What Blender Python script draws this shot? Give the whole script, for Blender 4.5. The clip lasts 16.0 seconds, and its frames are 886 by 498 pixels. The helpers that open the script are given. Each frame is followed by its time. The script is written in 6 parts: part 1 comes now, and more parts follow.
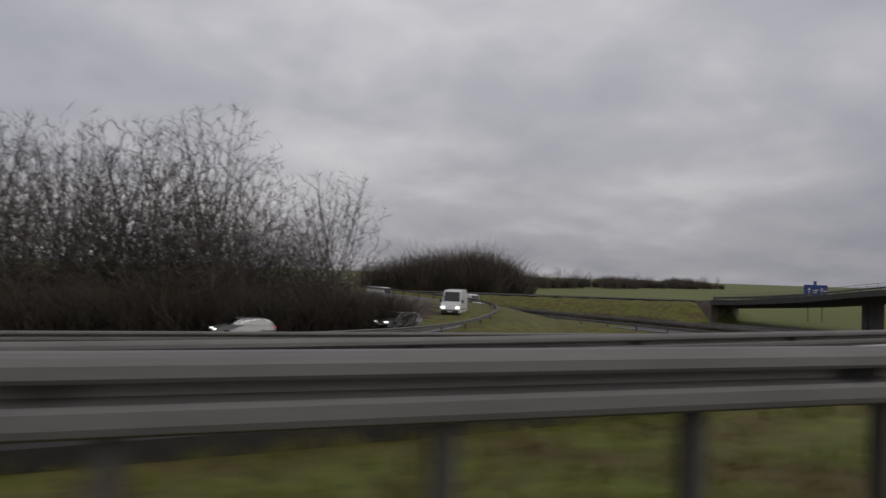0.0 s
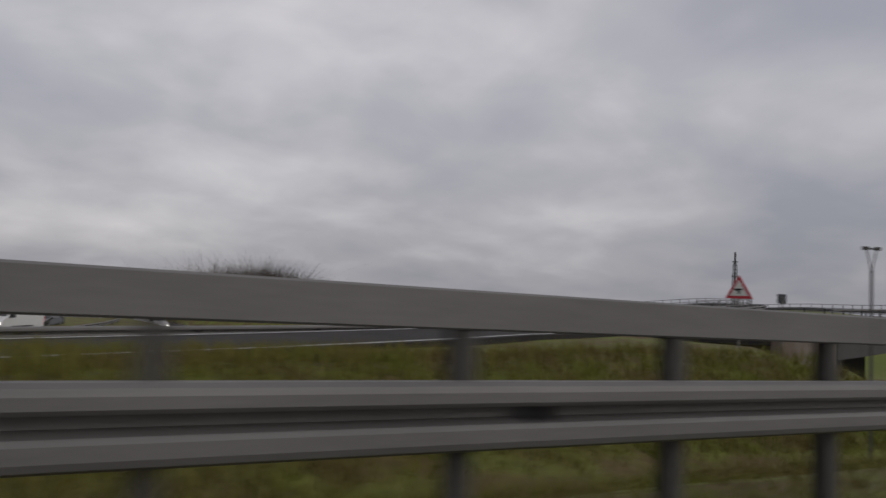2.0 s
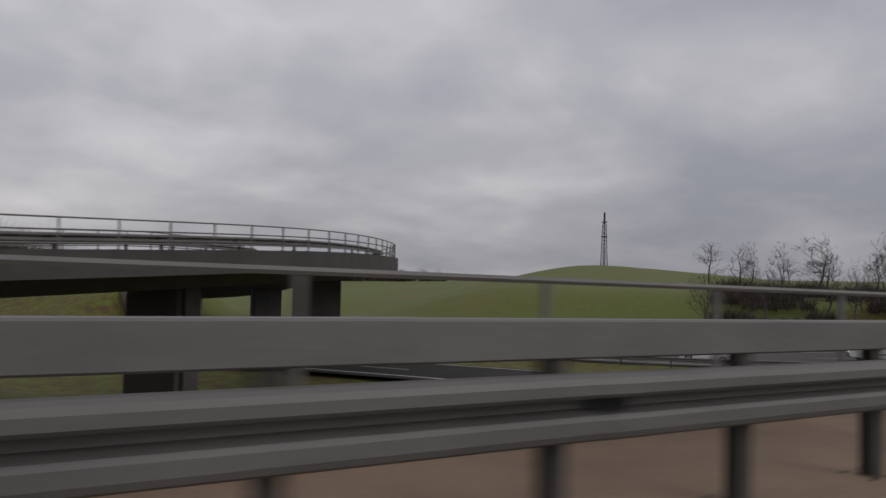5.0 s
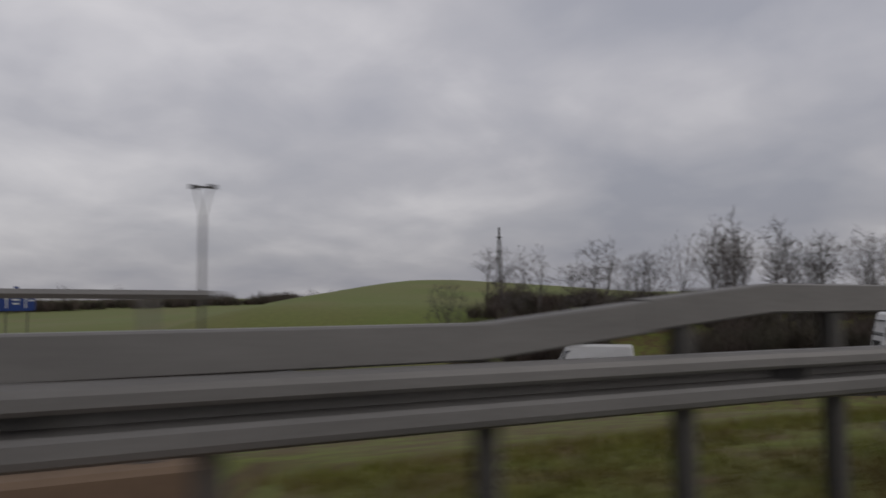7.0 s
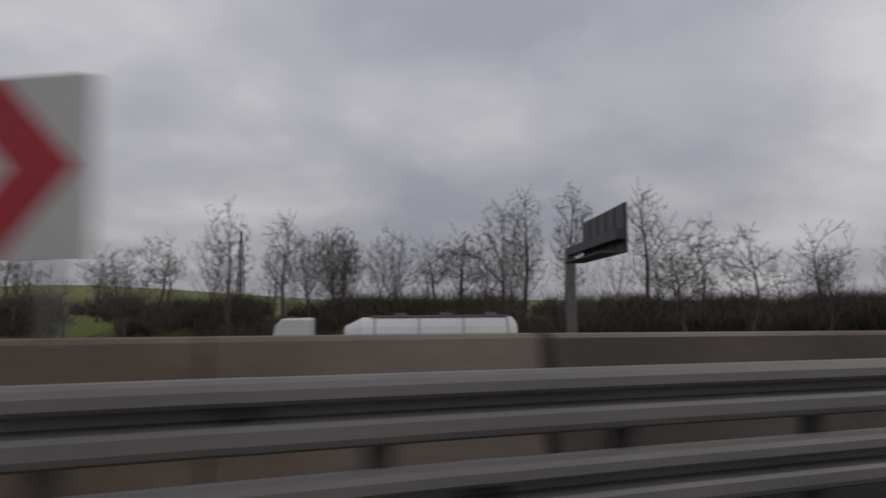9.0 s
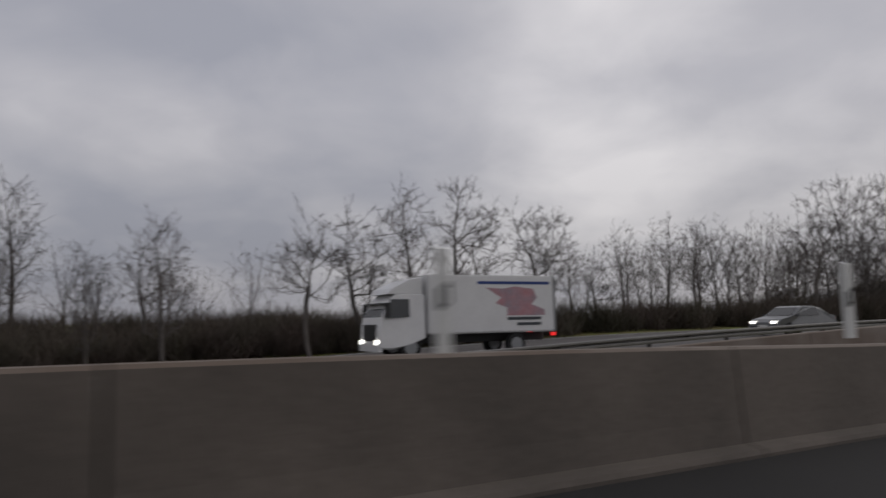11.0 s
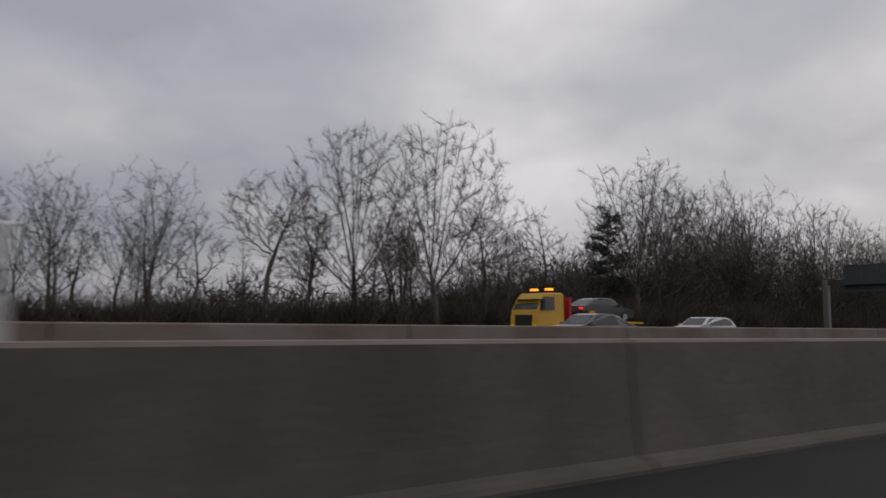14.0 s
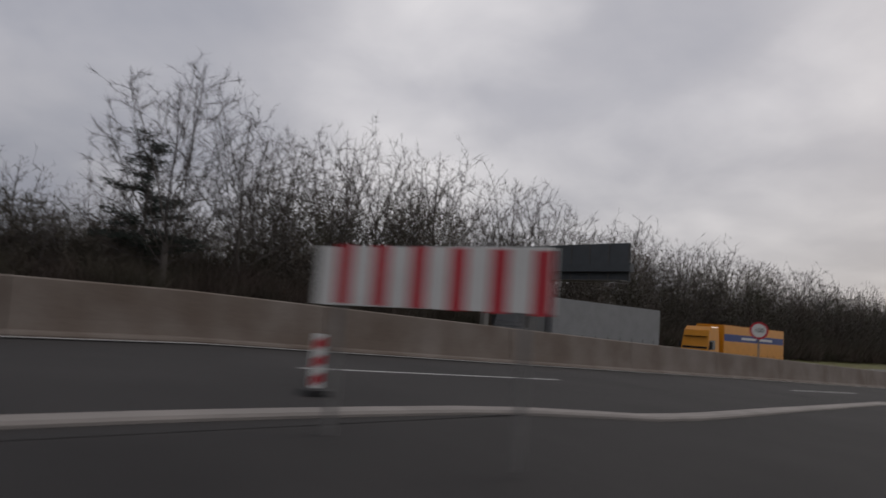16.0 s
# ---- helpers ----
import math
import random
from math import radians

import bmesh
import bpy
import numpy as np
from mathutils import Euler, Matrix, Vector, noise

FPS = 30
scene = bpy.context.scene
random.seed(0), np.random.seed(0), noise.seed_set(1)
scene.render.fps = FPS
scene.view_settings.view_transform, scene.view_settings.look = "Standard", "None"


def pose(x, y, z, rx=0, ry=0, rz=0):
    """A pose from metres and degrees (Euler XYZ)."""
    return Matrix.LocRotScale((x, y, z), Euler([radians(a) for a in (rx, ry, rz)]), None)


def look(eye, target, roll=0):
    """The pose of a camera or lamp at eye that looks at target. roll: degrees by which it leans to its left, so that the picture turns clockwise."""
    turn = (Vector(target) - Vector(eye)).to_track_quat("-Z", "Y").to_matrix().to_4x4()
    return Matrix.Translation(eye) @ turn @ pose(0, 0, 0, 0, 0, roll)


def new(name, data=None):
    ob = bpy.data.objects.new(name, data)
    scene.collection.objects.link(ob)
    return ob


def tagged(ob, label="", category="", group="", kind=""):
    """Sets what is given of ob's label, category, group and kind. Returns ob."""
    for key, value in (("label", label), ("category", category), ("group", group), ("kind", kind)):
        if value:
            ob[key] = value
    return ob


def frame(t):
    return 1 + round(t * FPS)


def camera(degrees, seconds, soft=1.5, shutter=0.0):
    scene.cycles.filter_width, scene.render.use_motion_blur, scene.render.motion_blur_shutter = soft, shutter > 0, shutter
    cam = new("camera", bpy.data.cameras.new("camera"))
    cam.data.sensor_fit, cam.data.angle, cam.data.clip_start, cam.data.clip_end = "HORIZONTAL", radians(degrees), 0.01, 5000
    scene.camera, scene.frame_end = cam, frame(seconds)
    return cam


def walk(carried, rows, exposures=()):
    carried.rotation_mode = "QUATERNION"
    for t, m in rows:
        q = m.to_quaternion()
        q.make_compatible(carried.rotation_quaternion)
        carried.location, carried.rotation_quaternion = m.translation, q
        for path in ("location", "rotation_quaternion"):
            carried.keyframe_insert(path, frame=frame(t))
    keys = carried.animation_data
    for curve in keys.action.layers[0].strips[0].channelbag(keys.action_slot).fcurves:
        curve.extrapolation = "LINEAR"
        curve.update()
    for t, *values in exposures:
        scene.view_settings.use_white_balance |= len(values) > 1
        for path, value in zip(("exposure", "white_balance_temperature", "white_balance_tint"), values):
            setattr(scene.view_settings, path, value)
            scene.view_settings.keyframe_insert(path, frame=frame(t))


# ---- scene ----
import colorsys

# ---- camera: seconds, x, y, z, heading of the view, pitch, lean ----
ROWS = [
    (0.00, -22.590, -0.147, 1.160, -20.03, 1.93, 2.03),
    (0.25, -18.869, -0.091, 1.178, -21.69, 1.68, 2.90),
    (0.50, -15.127, -0.051, 1.189, -22.56, 1.48, 2.86),
    (0.75, -11.351, -0.037, 1.192, -22.48, 1.37, 1.54),
    (1.00, -7.556, -0.029, 1.192, -22.58, 1.34, 0.59),
    (1.25, -3.765, -0.012, 1.197, -23.53, 1.44, 1.51),
    (1.50, 0.000, 0.000, 1.200, -24.96, 2.04, 2.95),
    (1.75, 3.725, -0.011, 1.193, -26.55, 3.32, 3.33),
    (2.00, 7.443, -0.029, 1.180, -28.16, 4.29, 2.88),
    (2.25, 11.182, -0.036, 1.167, -30.18, 4.09, 2.24),
    (2.50, 14.907, -0.061, 1.149, -31.96, 3.48, 1.91),
    (2.75, 18.587, -0.132, 1.123, -32.85, 3.35, 2.11),
    (3.00, 22.268, -0.226, 1.090, -33.29, 3.43, 2.34),
    (3.25, 25.984, -0.322, 1.055, -33.83, 3.26, 2.08),
    (3.50, 29.662, -0.433, 1.018, -34.46, 2.85, 1.48),
    (3.70, 32.537, -0.541, 0.985, -34.94, 2.46, 1.02),
    (4.40, 42.532, -0.927, 0.837, -35.57, 2.28, 1.11),
    (5.10, 52.035, -1.486, 0.708, -33.78, 2.10, 1.27),
    (5.80, 61.452, -2.111, 0.542, -33.40, 1.90, 1.45),
    (6.05, 64.715, -2.403, 0.488, -32.92, 1.43, 0.57),
    (6.30, 67.966, -2.726, 0.436, -32.33, 2.19, 0.20),
    (6.50, 70.544, -3.038, 0.390, -33.37, 3.00, -0.23),
    (6.70, 73.123, -3.394, 0.344, -33.62, 3.13, -0.95),
    (7.00, 76.993, -4.074, 0.258, -39.48, 3.82, -0.55),
    (7.20, 79.625, -4.618, 0.218, -41.97, 2.63, -0.04),
    (7.40, 82.282, -5.255, 0.188, -43.31, 1.87, 0.31),
    (7.70, 86.269, -6.419, 0.145, -44.87, 2.93, 1.08),
    (8.00, 90.222, -7.879, 0.071, -47.54, 3.87, 1.95),
    (8.20, 92.786, -8.987, 0.017, -49.27, 4.30, -0.30),
    (8.90, 101.295, -13.696, -0.141, -55.33, 4.42, -0.60),
    (9.60, 108.885, -19.186, -0.283, -64.49, 4.56, -0.82),
    (10.30, 115.750, -25.493, -0.397, -76.49, 4.67, -1.16),
    (10.50, 117.550, -27.355, -0.427, -78.96, 4.48, -1.34),
    (10.70, 119.318, -29.271, -0.450, -79.47, 5.43, -0.99),
    (11.00, 121.905, -32.207, -0.475, -81.15, 5.86, -1.10),
    (11.25, 124.113, -34.840, -0.515, -85.16, 6.93, -0.34),
    (11.50, 126.348, -37.608, -0.563, -88.70, 7.67, 0.09),
    (11.75, 128.566, -40.448, -0.601, -89.30, 6.73, -1.05),
    (12.00, 130.814, -43.405, -0.622, -90.04, 5.50, -2.12),
    (12.25, 133.139, -46.522, -0.620, -93.73, 5.50, -1.45),
    (12.50, 135.484, -49.713, -0.593, -96.46, 5.93, -0.06),
    (12.75, 137.792, -52.895, -0.541, -94.39, 5.81, 0.72),
    (13.00, 140.103, -56.105, -0.485, -90.70, 5.76, 1.04),
    (13.25, 142.465, -59.397, -0.445, -89.16, 6.42, 1.31),
    (13.50, 144.839, -62.737, -0.419, -89.06, 6.94, 1.39),
    (13.75, 147.181, -66.087, -0.404, -88.89, 6.47, 1.10),
    (14.00, 149.522, -69.459, -0.398, -88.47, 5.84, 0.67),
    (14.25, 151.889, -72.873, -0.403, -88.05, 5.93, 0.43),
    (14.50, 154.246, -76.316, -0.415, -88.23, 6.30, 0.52),
    (14.75, 156.557, -79.781, -0.432, -89.50, 6.64, 0.87),
    (15.00, 158.874, -83.307, -0.463, -91.55, 6.81, 0.63),
    (15.25, 161.244, -86.934, -0.511, -93.84, 6.37, -0.68),
    (15.50, 163.617, -90.659, -0.573, -95.80, 5.99, -1.21),
    (15.75, 165.939, -94.461, -0.640, -97.00, 5.68, 0.76),
    (16.00, 168.227, -98.305, -0.709, -97.73, 5.90, 4.31),
]

cam = camera(64.2, 16.0, soft=1.5, shutter=0.3)
walk(cam, [(t, pose(x, y, z) @ pose(0, 0, 0, 0, 0, yaw) @ pose(0, 0, 0, 90 + pitch, 0, 0) @ pose(0, 0, 0, 0, 0, lean))
           for t, x, y, z, yaw, pitch, lean in ROWS])

# ---- sky and light: a bright overcast ----
world = bpy.data.worlds.new("overcast")
scene.world = world
world.use_nodes = True


def build_world(w):
    nt = w.node_tree
    nt.nodes.clear()
    N, L = nt.nodes.new, nt.links.new
    out, bg = N("ShaderNodeOutputWorld"), N("ShaderNodeBackground")
    sky = N("ShaderNodeTexSky")
    sky.sky_type, sky.sun_disc = "NISHITA", False
    sky.sun_elevation, sky.sun_rotation = radians(24), radians(150)
    sky.air_density, sky.dust_density = 1.0, 3.0
    co, sep = N("ShaderNodeTexCoord"), N("ShaderNodeSeparateXYZ")
    L(co.outputs["Generated"], sep.inputs[0])
    up = N("ShaderNodeMath"); up.operation = "MAXIMUM"; up.inputs[1].default_value = 0.0
    L(sep.outputs["Z"], up.inputs[0])
    lift = N("ShaderNodeMath"); lift.operation = "ADD"; lift.inputs[1].default_value = 0.30
    L(up.outputs[0], lift.inputs[0])
    div = N("ShaderNodeVectorMath"); div.operation = "DIVIDE"
    com = N("ShaderNodeCombineXYZ")
    for i in range(3):
        L(lift.outputs[0], com.inputs[i])
    L(co.outputs["Generated"], div.inputs[0]); L(com.outputs[0], div.inputs[1])

    def cloud(scale, detail, rough, loc):
        mp = N("ShaderNodeMapping"); mp.inputs["Location"].default_value = loc
        mp.inputs["Scale"].default_value = (scale, scale, 0.0)
        nz = N("ShaderNodeTexNoise"); nz.inputs["Scale"].default_value = 1.0
        nz.inputs["Detail"].default_value, nz.inputs["Roughness"].default_value = detail, rough
        nz.inputs["Distortion"].default_value = 0.25
        L(div.outputs[0], mp.inputs[0]); L(mp.outputs[0], nz.inputs["Vector"])
        return nz.outputs["Fac"]
    big, mid = cloud(1.1, 3, 0.5, (3.1, 1.7, 0)), cloud(2.9, 5, 0.5, (7.0, 2.0, 0))
    mix = N("ShaderNodeMix"); mix.data_type = "FLOAT"; mix.inputs["Factor"].default_value = 0.36
    L(big, mix.inputs["A"]); L(mid, mix.inputs["B"])
    ramp = N("ShaderNodeValToRGB")
    els = ramp.color_ramp.elements
    els[0].position, els[0].color = 0.30, (0.350, 0.356, 0.408, 1)
    els[1].position, els[1].color = 0.72, (0.770, 0.745, 0.760, 1)
    e = els.new(0.48); e.color = (0.475, 0.468, 0.505, 1)
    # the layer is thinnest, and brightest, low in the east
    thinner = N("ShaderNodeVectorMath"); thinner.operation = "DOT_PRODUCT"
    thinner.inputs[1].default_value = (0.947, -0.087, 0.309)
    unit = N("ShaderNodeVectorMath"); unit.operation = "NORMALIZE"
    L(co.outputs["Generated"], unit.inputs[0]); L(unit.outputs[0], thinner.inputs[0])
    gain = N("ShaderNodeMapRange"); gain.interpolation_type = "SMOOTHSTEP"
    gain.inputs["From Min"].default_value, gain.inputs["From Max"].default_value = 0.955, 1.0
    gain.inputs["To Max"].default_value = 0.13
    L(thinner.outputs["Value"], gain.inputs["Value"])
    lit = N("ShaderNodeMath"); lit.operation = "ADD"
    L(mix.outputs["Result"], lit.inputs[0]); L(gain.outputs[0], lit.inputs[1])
    # an added dim patch in the north-east stands in for a vignette
    dimmer = N("ShaderNodeVectorMath"); dimmer.operation = "DOT_PRODUCT"
    dimmer.inputs[1].default_value = (0.855, 0.435, 0.282)
    L(unit.outputs[0], dimmer.inputs[0])
    loss = N("ShaderNodeMapRange"); loss.interpolation_type = "SMOOTHSTEP"
    loss.inputs["From Min"].default_value, loss.inputs["From Max"].default_value = 0.90, 0.995
    loss.inputs["To Max"].default_value = 0.10
    L(dimmer.outputs["Value"], loss.inputs["Value"])
    grey = N("ShaderNodeMath"); grey.operation = "SUBTRACT"
    L(lit.outputs[0], grey.inputs[0]); L(loss.outputs[0], grey.inputs[1])
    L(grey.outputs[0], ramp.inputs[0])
    # the layer is thicker, and a little bluer, towards the horizon
    hz = N("ShaderNodeMapRange"); hz.inputs["From Max"].default_value = 0.30
    hz.inputs["To Min"].default_value, hz.inputs["To Max"].default_value = 0.72, 1.0
    L(sep.outputs["Z"], hz.inputs["Value"])
    dim = N("ShaderNodeVectorMath"); dim.operation = "SCALE"
    L(ramp.outputs[0], dim.inputs[0]); L(hz.outputs[0], dim.inputs["Scale"])
    thin = N("ShaderNodeMix"); thin.data_type = "RGBA"; thin.inputs["Factor"].default_value = 0.94
    veil = N("ShaderNodeVectorMath"); veil.operation = "SCALE"; veil.inputs["Scale"].default_value = 0.10
    L(sky.outputs[0], veil.inputs[0])
    L(veil.outputs[0], thin.inputs["A"]); L(dim.outputs[0], thin.inputs["B"])
    L(thin.outputs["Result"], bg.inputs["Color"]); bg.inputs["Strength"].default_value = 1.0
    L(bg.outputs[0], out.inputs[0])


build_world(world)
sun = new("sun", bpy.data.lights.new("sun", "SUN"))
sun.data.energy, sun.data.angle, sun.data.color = 0.5, radians(25), (1.0, 0.96, 0.90)
sun.matrix_basis = look((0, 0, 60), (-20, 36, 38))
scene.view_settings.exposure = 0.0


# ---- materials ----
def mat(name, base, rough=0.8, metal=0.0, vary=0.25, scale=1.5, fine=30.0, bump=0.2, second=None, spec=0.5, rnd=0.0, coat=0.0, stretch=(1, 1, 1)):
    """A surface with stains at one scale and grain at another."""
    m = bpy.data.materials.new(name)
    m.use_nodes = True
    nt = m.node_tree
    b = nt.nodes["Principled BSDF"]
    N, L = nt.nodes.new, nt.links.new
    co = N("ShaderNodeTexCoord")
    mp = N("ShaderNodeMapping"); mp.inputs["Scale"].default_value = stretch
    geo = N("ShaderNodeNewGeometry")
    L(geo.outputs["Position"], mp.inputs[0])
    n1, n2 = N("ShaderNodeTexNoise"), N("ShaderNodeTexNoise")
    n1.inputs["Scale"].default_value, n1.inputs["Detail"].default_value = scale, 5
    n2.inputs["Scale"].default_value, n2.inputs["Detail"].default_value = fine, 3
    L(mp.outputs[0], n1.inputs["Vector"]); L(mp.outputs[0], n2.inputs["Vector"])
    c2 = second or tuple(c * (1 - vary) for c in base)
    r = N("ShaderNodeValToRGB")
    r.color_ramp.elements[0].position, r.color_ramp.elements[1].position = 0.35, 0.65
    r.color_ramp.elements[0].color, r.color_ramp.elements[1].color = (*base, 1), (*c2, 1)
    L(n1.outputs["Fac"], r.inputs[0])
    g = N("ShaderNodeMapRange"); g.inputs["To Min"].default_value, g.inputs["To Max"].default_value = 1 - vary, 1 + vary
    L(n2.outputs["Fac"], g.inputs["Value"])
    s = N("ShaderNodeVectorMath"); s.operation = "SCALE"
    L(r.outputs[0], s.inputs[0]); L(g.outputs[0], s.inputs["Scale"])
    last = s.outputs[0]
    if rnd:
        oi = N("ShaderNodeObjectInfo")
        q = N("ShaderNodeMapRange"); q.inputs["To Min"].default_value, q.inputs["To Max"].default_value = 1 - rnd, 1 + rnd
        L(oi.outputs["Random"], q.inputs["Value"])
        s2 = N("ShaderNodeVectorMath"); s2.operation = "SCALE"
        L(last, s2.inputs[0]); L(q.outputs[0], s2.inputs["Scale"])
        last = s2.outputs[0]
    L(last, b.inputs["Base Color"])
    b.inputs["Roughness"].default_value, b.inputs["Metallic"].default_value = rough, metal
    b.inputs["Specular IOR Level"].default_value = spec
    b.inputs["Coat Weight"].default_value = coat
    if bump:
        bp = N("ShaderNodeBump"); bp.inputs["Strength"].default_value, bp.inputs["Distance"].default_value = bump, 0.02
        L(n2.outputs["Fac"], bp.inputs["Height"]); L(bp.outputs[0], b.inputs["Normal"])
    return m


def glow(name, colour, strength):
    m = bpy.data.materials.new(name)
    m.use_nodes = True
    b = m.node_tree.nodes["Principled BSDF"]
    b.inputs["Base Color"].default_value = (*colour, 1)
    b.inputs["Emission Color"].default_value, b.inputs["Emission Strength"].default_value = (*colour, 1), strength
    return m


ASPHALT = mat("asphalt", (0.042, 0.039, 0.038), 0.95, spec=0.25, vary=0.25, scale=0.35, fine=60, bump=0.3)
DARK_ASPHALT = mat("dark_slip_asphalt", (0.028, 0.027, 0.027), 0.95, spec=0.25, vary=0.25, scale=0.4, fine=60, bump=0.3)
PALE_ASPHALT = mat("worn_asphalt", (0.085, 0.078, 0.075), 0.85, vary=0.2, scale=0.3, fine=60, bump=0.3)
PAINT = mat("road_paint", (0.50, 0.50, 0.48), 0.6, vary=0.2, scale=3, fine=40, bump=0.1)
GRASS = mat("verge_grass", (0.110, 0.130, 0.014), 0.95, vary=0.5, scale=0.9, fine=4, bump=0.6, second=(0.085, 0.054, 0.016))
MEADOW = mat("meadow", (0.110, 0.140, 0.026), 0.95, vary=0.2, scale=0.06, fine=1.6, bump=0.3, second=(0.135, 0.135, 0.040))
BRACKEN = mat("bracken", (0.060, 0.032, 0.022), 0.95, vary=0.3, scale=0.4, fine=6, bump=0.6, second=(0.045, 0.034, 0.020))
BLADES = mat("grass_blades", (0.145, 0.160, 0.018), 0.9, vary=0.35, scale=0.8, fine=5, bump=0.0, second=(0.135, 0.100, 0.030))
STEEL = mat("galvanised_steel", (0.186, 0.180, 0.174), 0.60, metal=0.25, vary=0.16, scale=1.2, fine=14, bump=0.05, stretch=(1, 1, 3))
ZINC = mat("pale_zinc", (0.52, 0.51, 0.50), 0.6, metal=0.0, vary=0.12, scale=1.0, fine=12, bump=0.04, stretch=(1, 1, 0.4))
DARK_STEEL = mat("weathered_steel", (0.085, 0.080, 0.076), 0.65, metal=0.2, vary=0.2, scale=2, fine=20, bump=0.1)
CONCRETE = mat("concrete", (0.205, 0.174, 0.150), 0.92, vary=0.18, scale=0.8, fine=18, bump=0.25, second=(0.140, 0.108, 0.086))
SANDY = mat("sandy_concrete", (0.260, 0.182, 0.122), 0.92, vary=0.2, scale=0.9, fine=16, bump=0.25, second=(0.190, 0.130, 0.086))
PALE_KERB = mat("kerb_stone", (0.26, 0.235, 0.215), 0.9, vary=0.2, scale=1.2, fine=18, bump=0.2)
DARK_CONCRETE = mat("dark_grey_concrete", (0.076, 0.073, 0.072), 0.92, vary=0.2, scale=0.8, fine=16, bump=0.25)
BROWN_CONCRETE = mat("brown_concrete", (0.078, 0.066, 0.056), 0.92, vary=0.25, scale=0.7, fine=14, bump=0.3, second=(0.118, 0.099, 0.084))
BARK = mat("bark", (0.100, 0.088, 0.080), 0.95, vary=0.3, scale=1.5, fine=20, bump=0.4, rnd=0.25)
TWIGS = mat("bare_twigs", (0.105, 0.090, 0.086), 0.95, vary=0.3, scale=0.4, fine=6, bump=0.0, rnd=0.3)
SCRUB = mat("scrub", (0.094, 0.070, 0.060), 0.95, vary=0.35, scale=0.25, fine=4, bump=0.0, second=(0.068, 0.062, 0.042))
UNDERWOOD = mat("underwood", (0.100, 0.083, 0.071), 0.95, vary=0.35, scale=0.22, fine=4, bump=0.0, second=(0.072, 0.068, 0.050))
NEEDLES = mat("pine_needles", (0.016, 0.026, 0.017), 0.8, vary=0.3, scale=0.6, fine=8, bump=0.0)
WHITE = mat("white_paint", (0.66, 0.66, 0.66), 0.35, vary=0.06, scale=1.2, fine=9, bump=0.02, coat=0.3)
SILVER = mat("silver_paint", (0.30, 0.31, 0.32), 0.35, metal=0.5, vary=0.08, scale=1.5, fine=12, bump=0.02, coat=0.4)
GREYCAR = mat("grey_car_paint", (0.13, 0.135, 0.14), 0.35, metal=0.5, vary=0.08, scale=1.5, fine=12, bump=0.02, coat=0.4)
DARK_PAINT = mat("dark_paint", (0.020, 0.024, 0.027), 0.3, vary=0.15, scale=1.5, fine=12, bump=0.02, coat=0.5)
YELLOW = mat("yellow_paint", (0.62, 0.34, 0.015), 0.4, vary=0.1, scale=1.5, fine=12, bump=0.02, coat=0.2)
ORANGE = mat("orange_paint", (0.62, 0.25, 0.012), 0.4, vary=0.1, scale=1.5, fine=12, bump=0.02, coat=0.2)
BLUE = mat("blue_paint", (0.012, 0.040, 0.19), 0.45, vary=0.1, scale=1.5, fine=12, bump=0.02)
RED = mat("red_sheeting", (0.44, 0.020, 0.034), 0.5, vary=0.1, scale=2, fine=20, bump=0.02)
SHEET = mat("white_sheeting", (0.62, 0.62, 0.60), 0.5, vary=0.08, scale=2, fine=20, bump=0.02)
BLACK = mat("black_plastic", (0.012, 0.012, 0.012), 0.6, vary=0.2, scale=3, fine=30, bump=0.05)
RUBBER = mat("tyre_rubber", (0.016, 0.016, 0.016), 0.85, vary=0.2, scale=6, fine=40, bump=0.2)
TARP = mat("grey_tarpaulin", (0.21, 0.215, 0.22), 0.6, vary=0.12, scale=1.2, fine=8, bump=0.1)
GREY = mat("grey_sheet", (0.055, 0.062, 0.070), 0.55, metal=0.2, vary=0.15, scale=1.0, fine=10, bump=0.05)
PINK = mat("faded_print", (0.42, 0.20, 0.22), 0.4, vary=0.25, scale=1.6, fine=6, bump=0.0, second=(0.30, 0.24, 0.28))
GLASS = mat("dark_glass", (0.012, 0.014, 0.016), 0.08, vary=0.1, scale=1.0, fine=5, bump=0.0, spec=0.8)
HEADLAMP = glow("headlamp", (1.0, 0.97, 0.9), 2.5)
TAIL = glow("tail_lamp", (0.9, 0.03, 0.03), 0.9)
AMBER = glow("amber_beacon", (1.0, 0.35, 0.02), 1.5)


# ---- the plan ----
def spline(pts):
    """A smooth curve through control points; returns f(u) for u from 0 to 1, by chord length."""
    p = [Vector(q) for q in pts]
    d = [0.0]
    for a, b in zip(p, p[1:]):
        d.append(d[-1] + (b - a).length)
    p = [2 * p[0] - p[1]] + p + [2 * p[-1] - p[-2]]

    def f(u):
        s = min(max(u, 0.0), 1.0) * d[-1]
        i = 0
        while i < len(d) - 2 and s > d[i + 1]:
            i += 1
        w = (s - d[i]) / (d[i + 1] - d[i])
        a, b, c, e = p[i], p[i + 1], p[i + 2], p[i + 3]
        return 0.5 * (2 * b + (c - a) * w + (2 * a - 5 * b + 4 * c - e) * w * w + (3 * b - a - 3 * c + e) * w ** 3)
    return f, d[-1]


def sample(pts, step):
    f, length = spline(pts)
    n = max(2, int(length / step))
    return [f(i / n) for i in range(n + 1)]


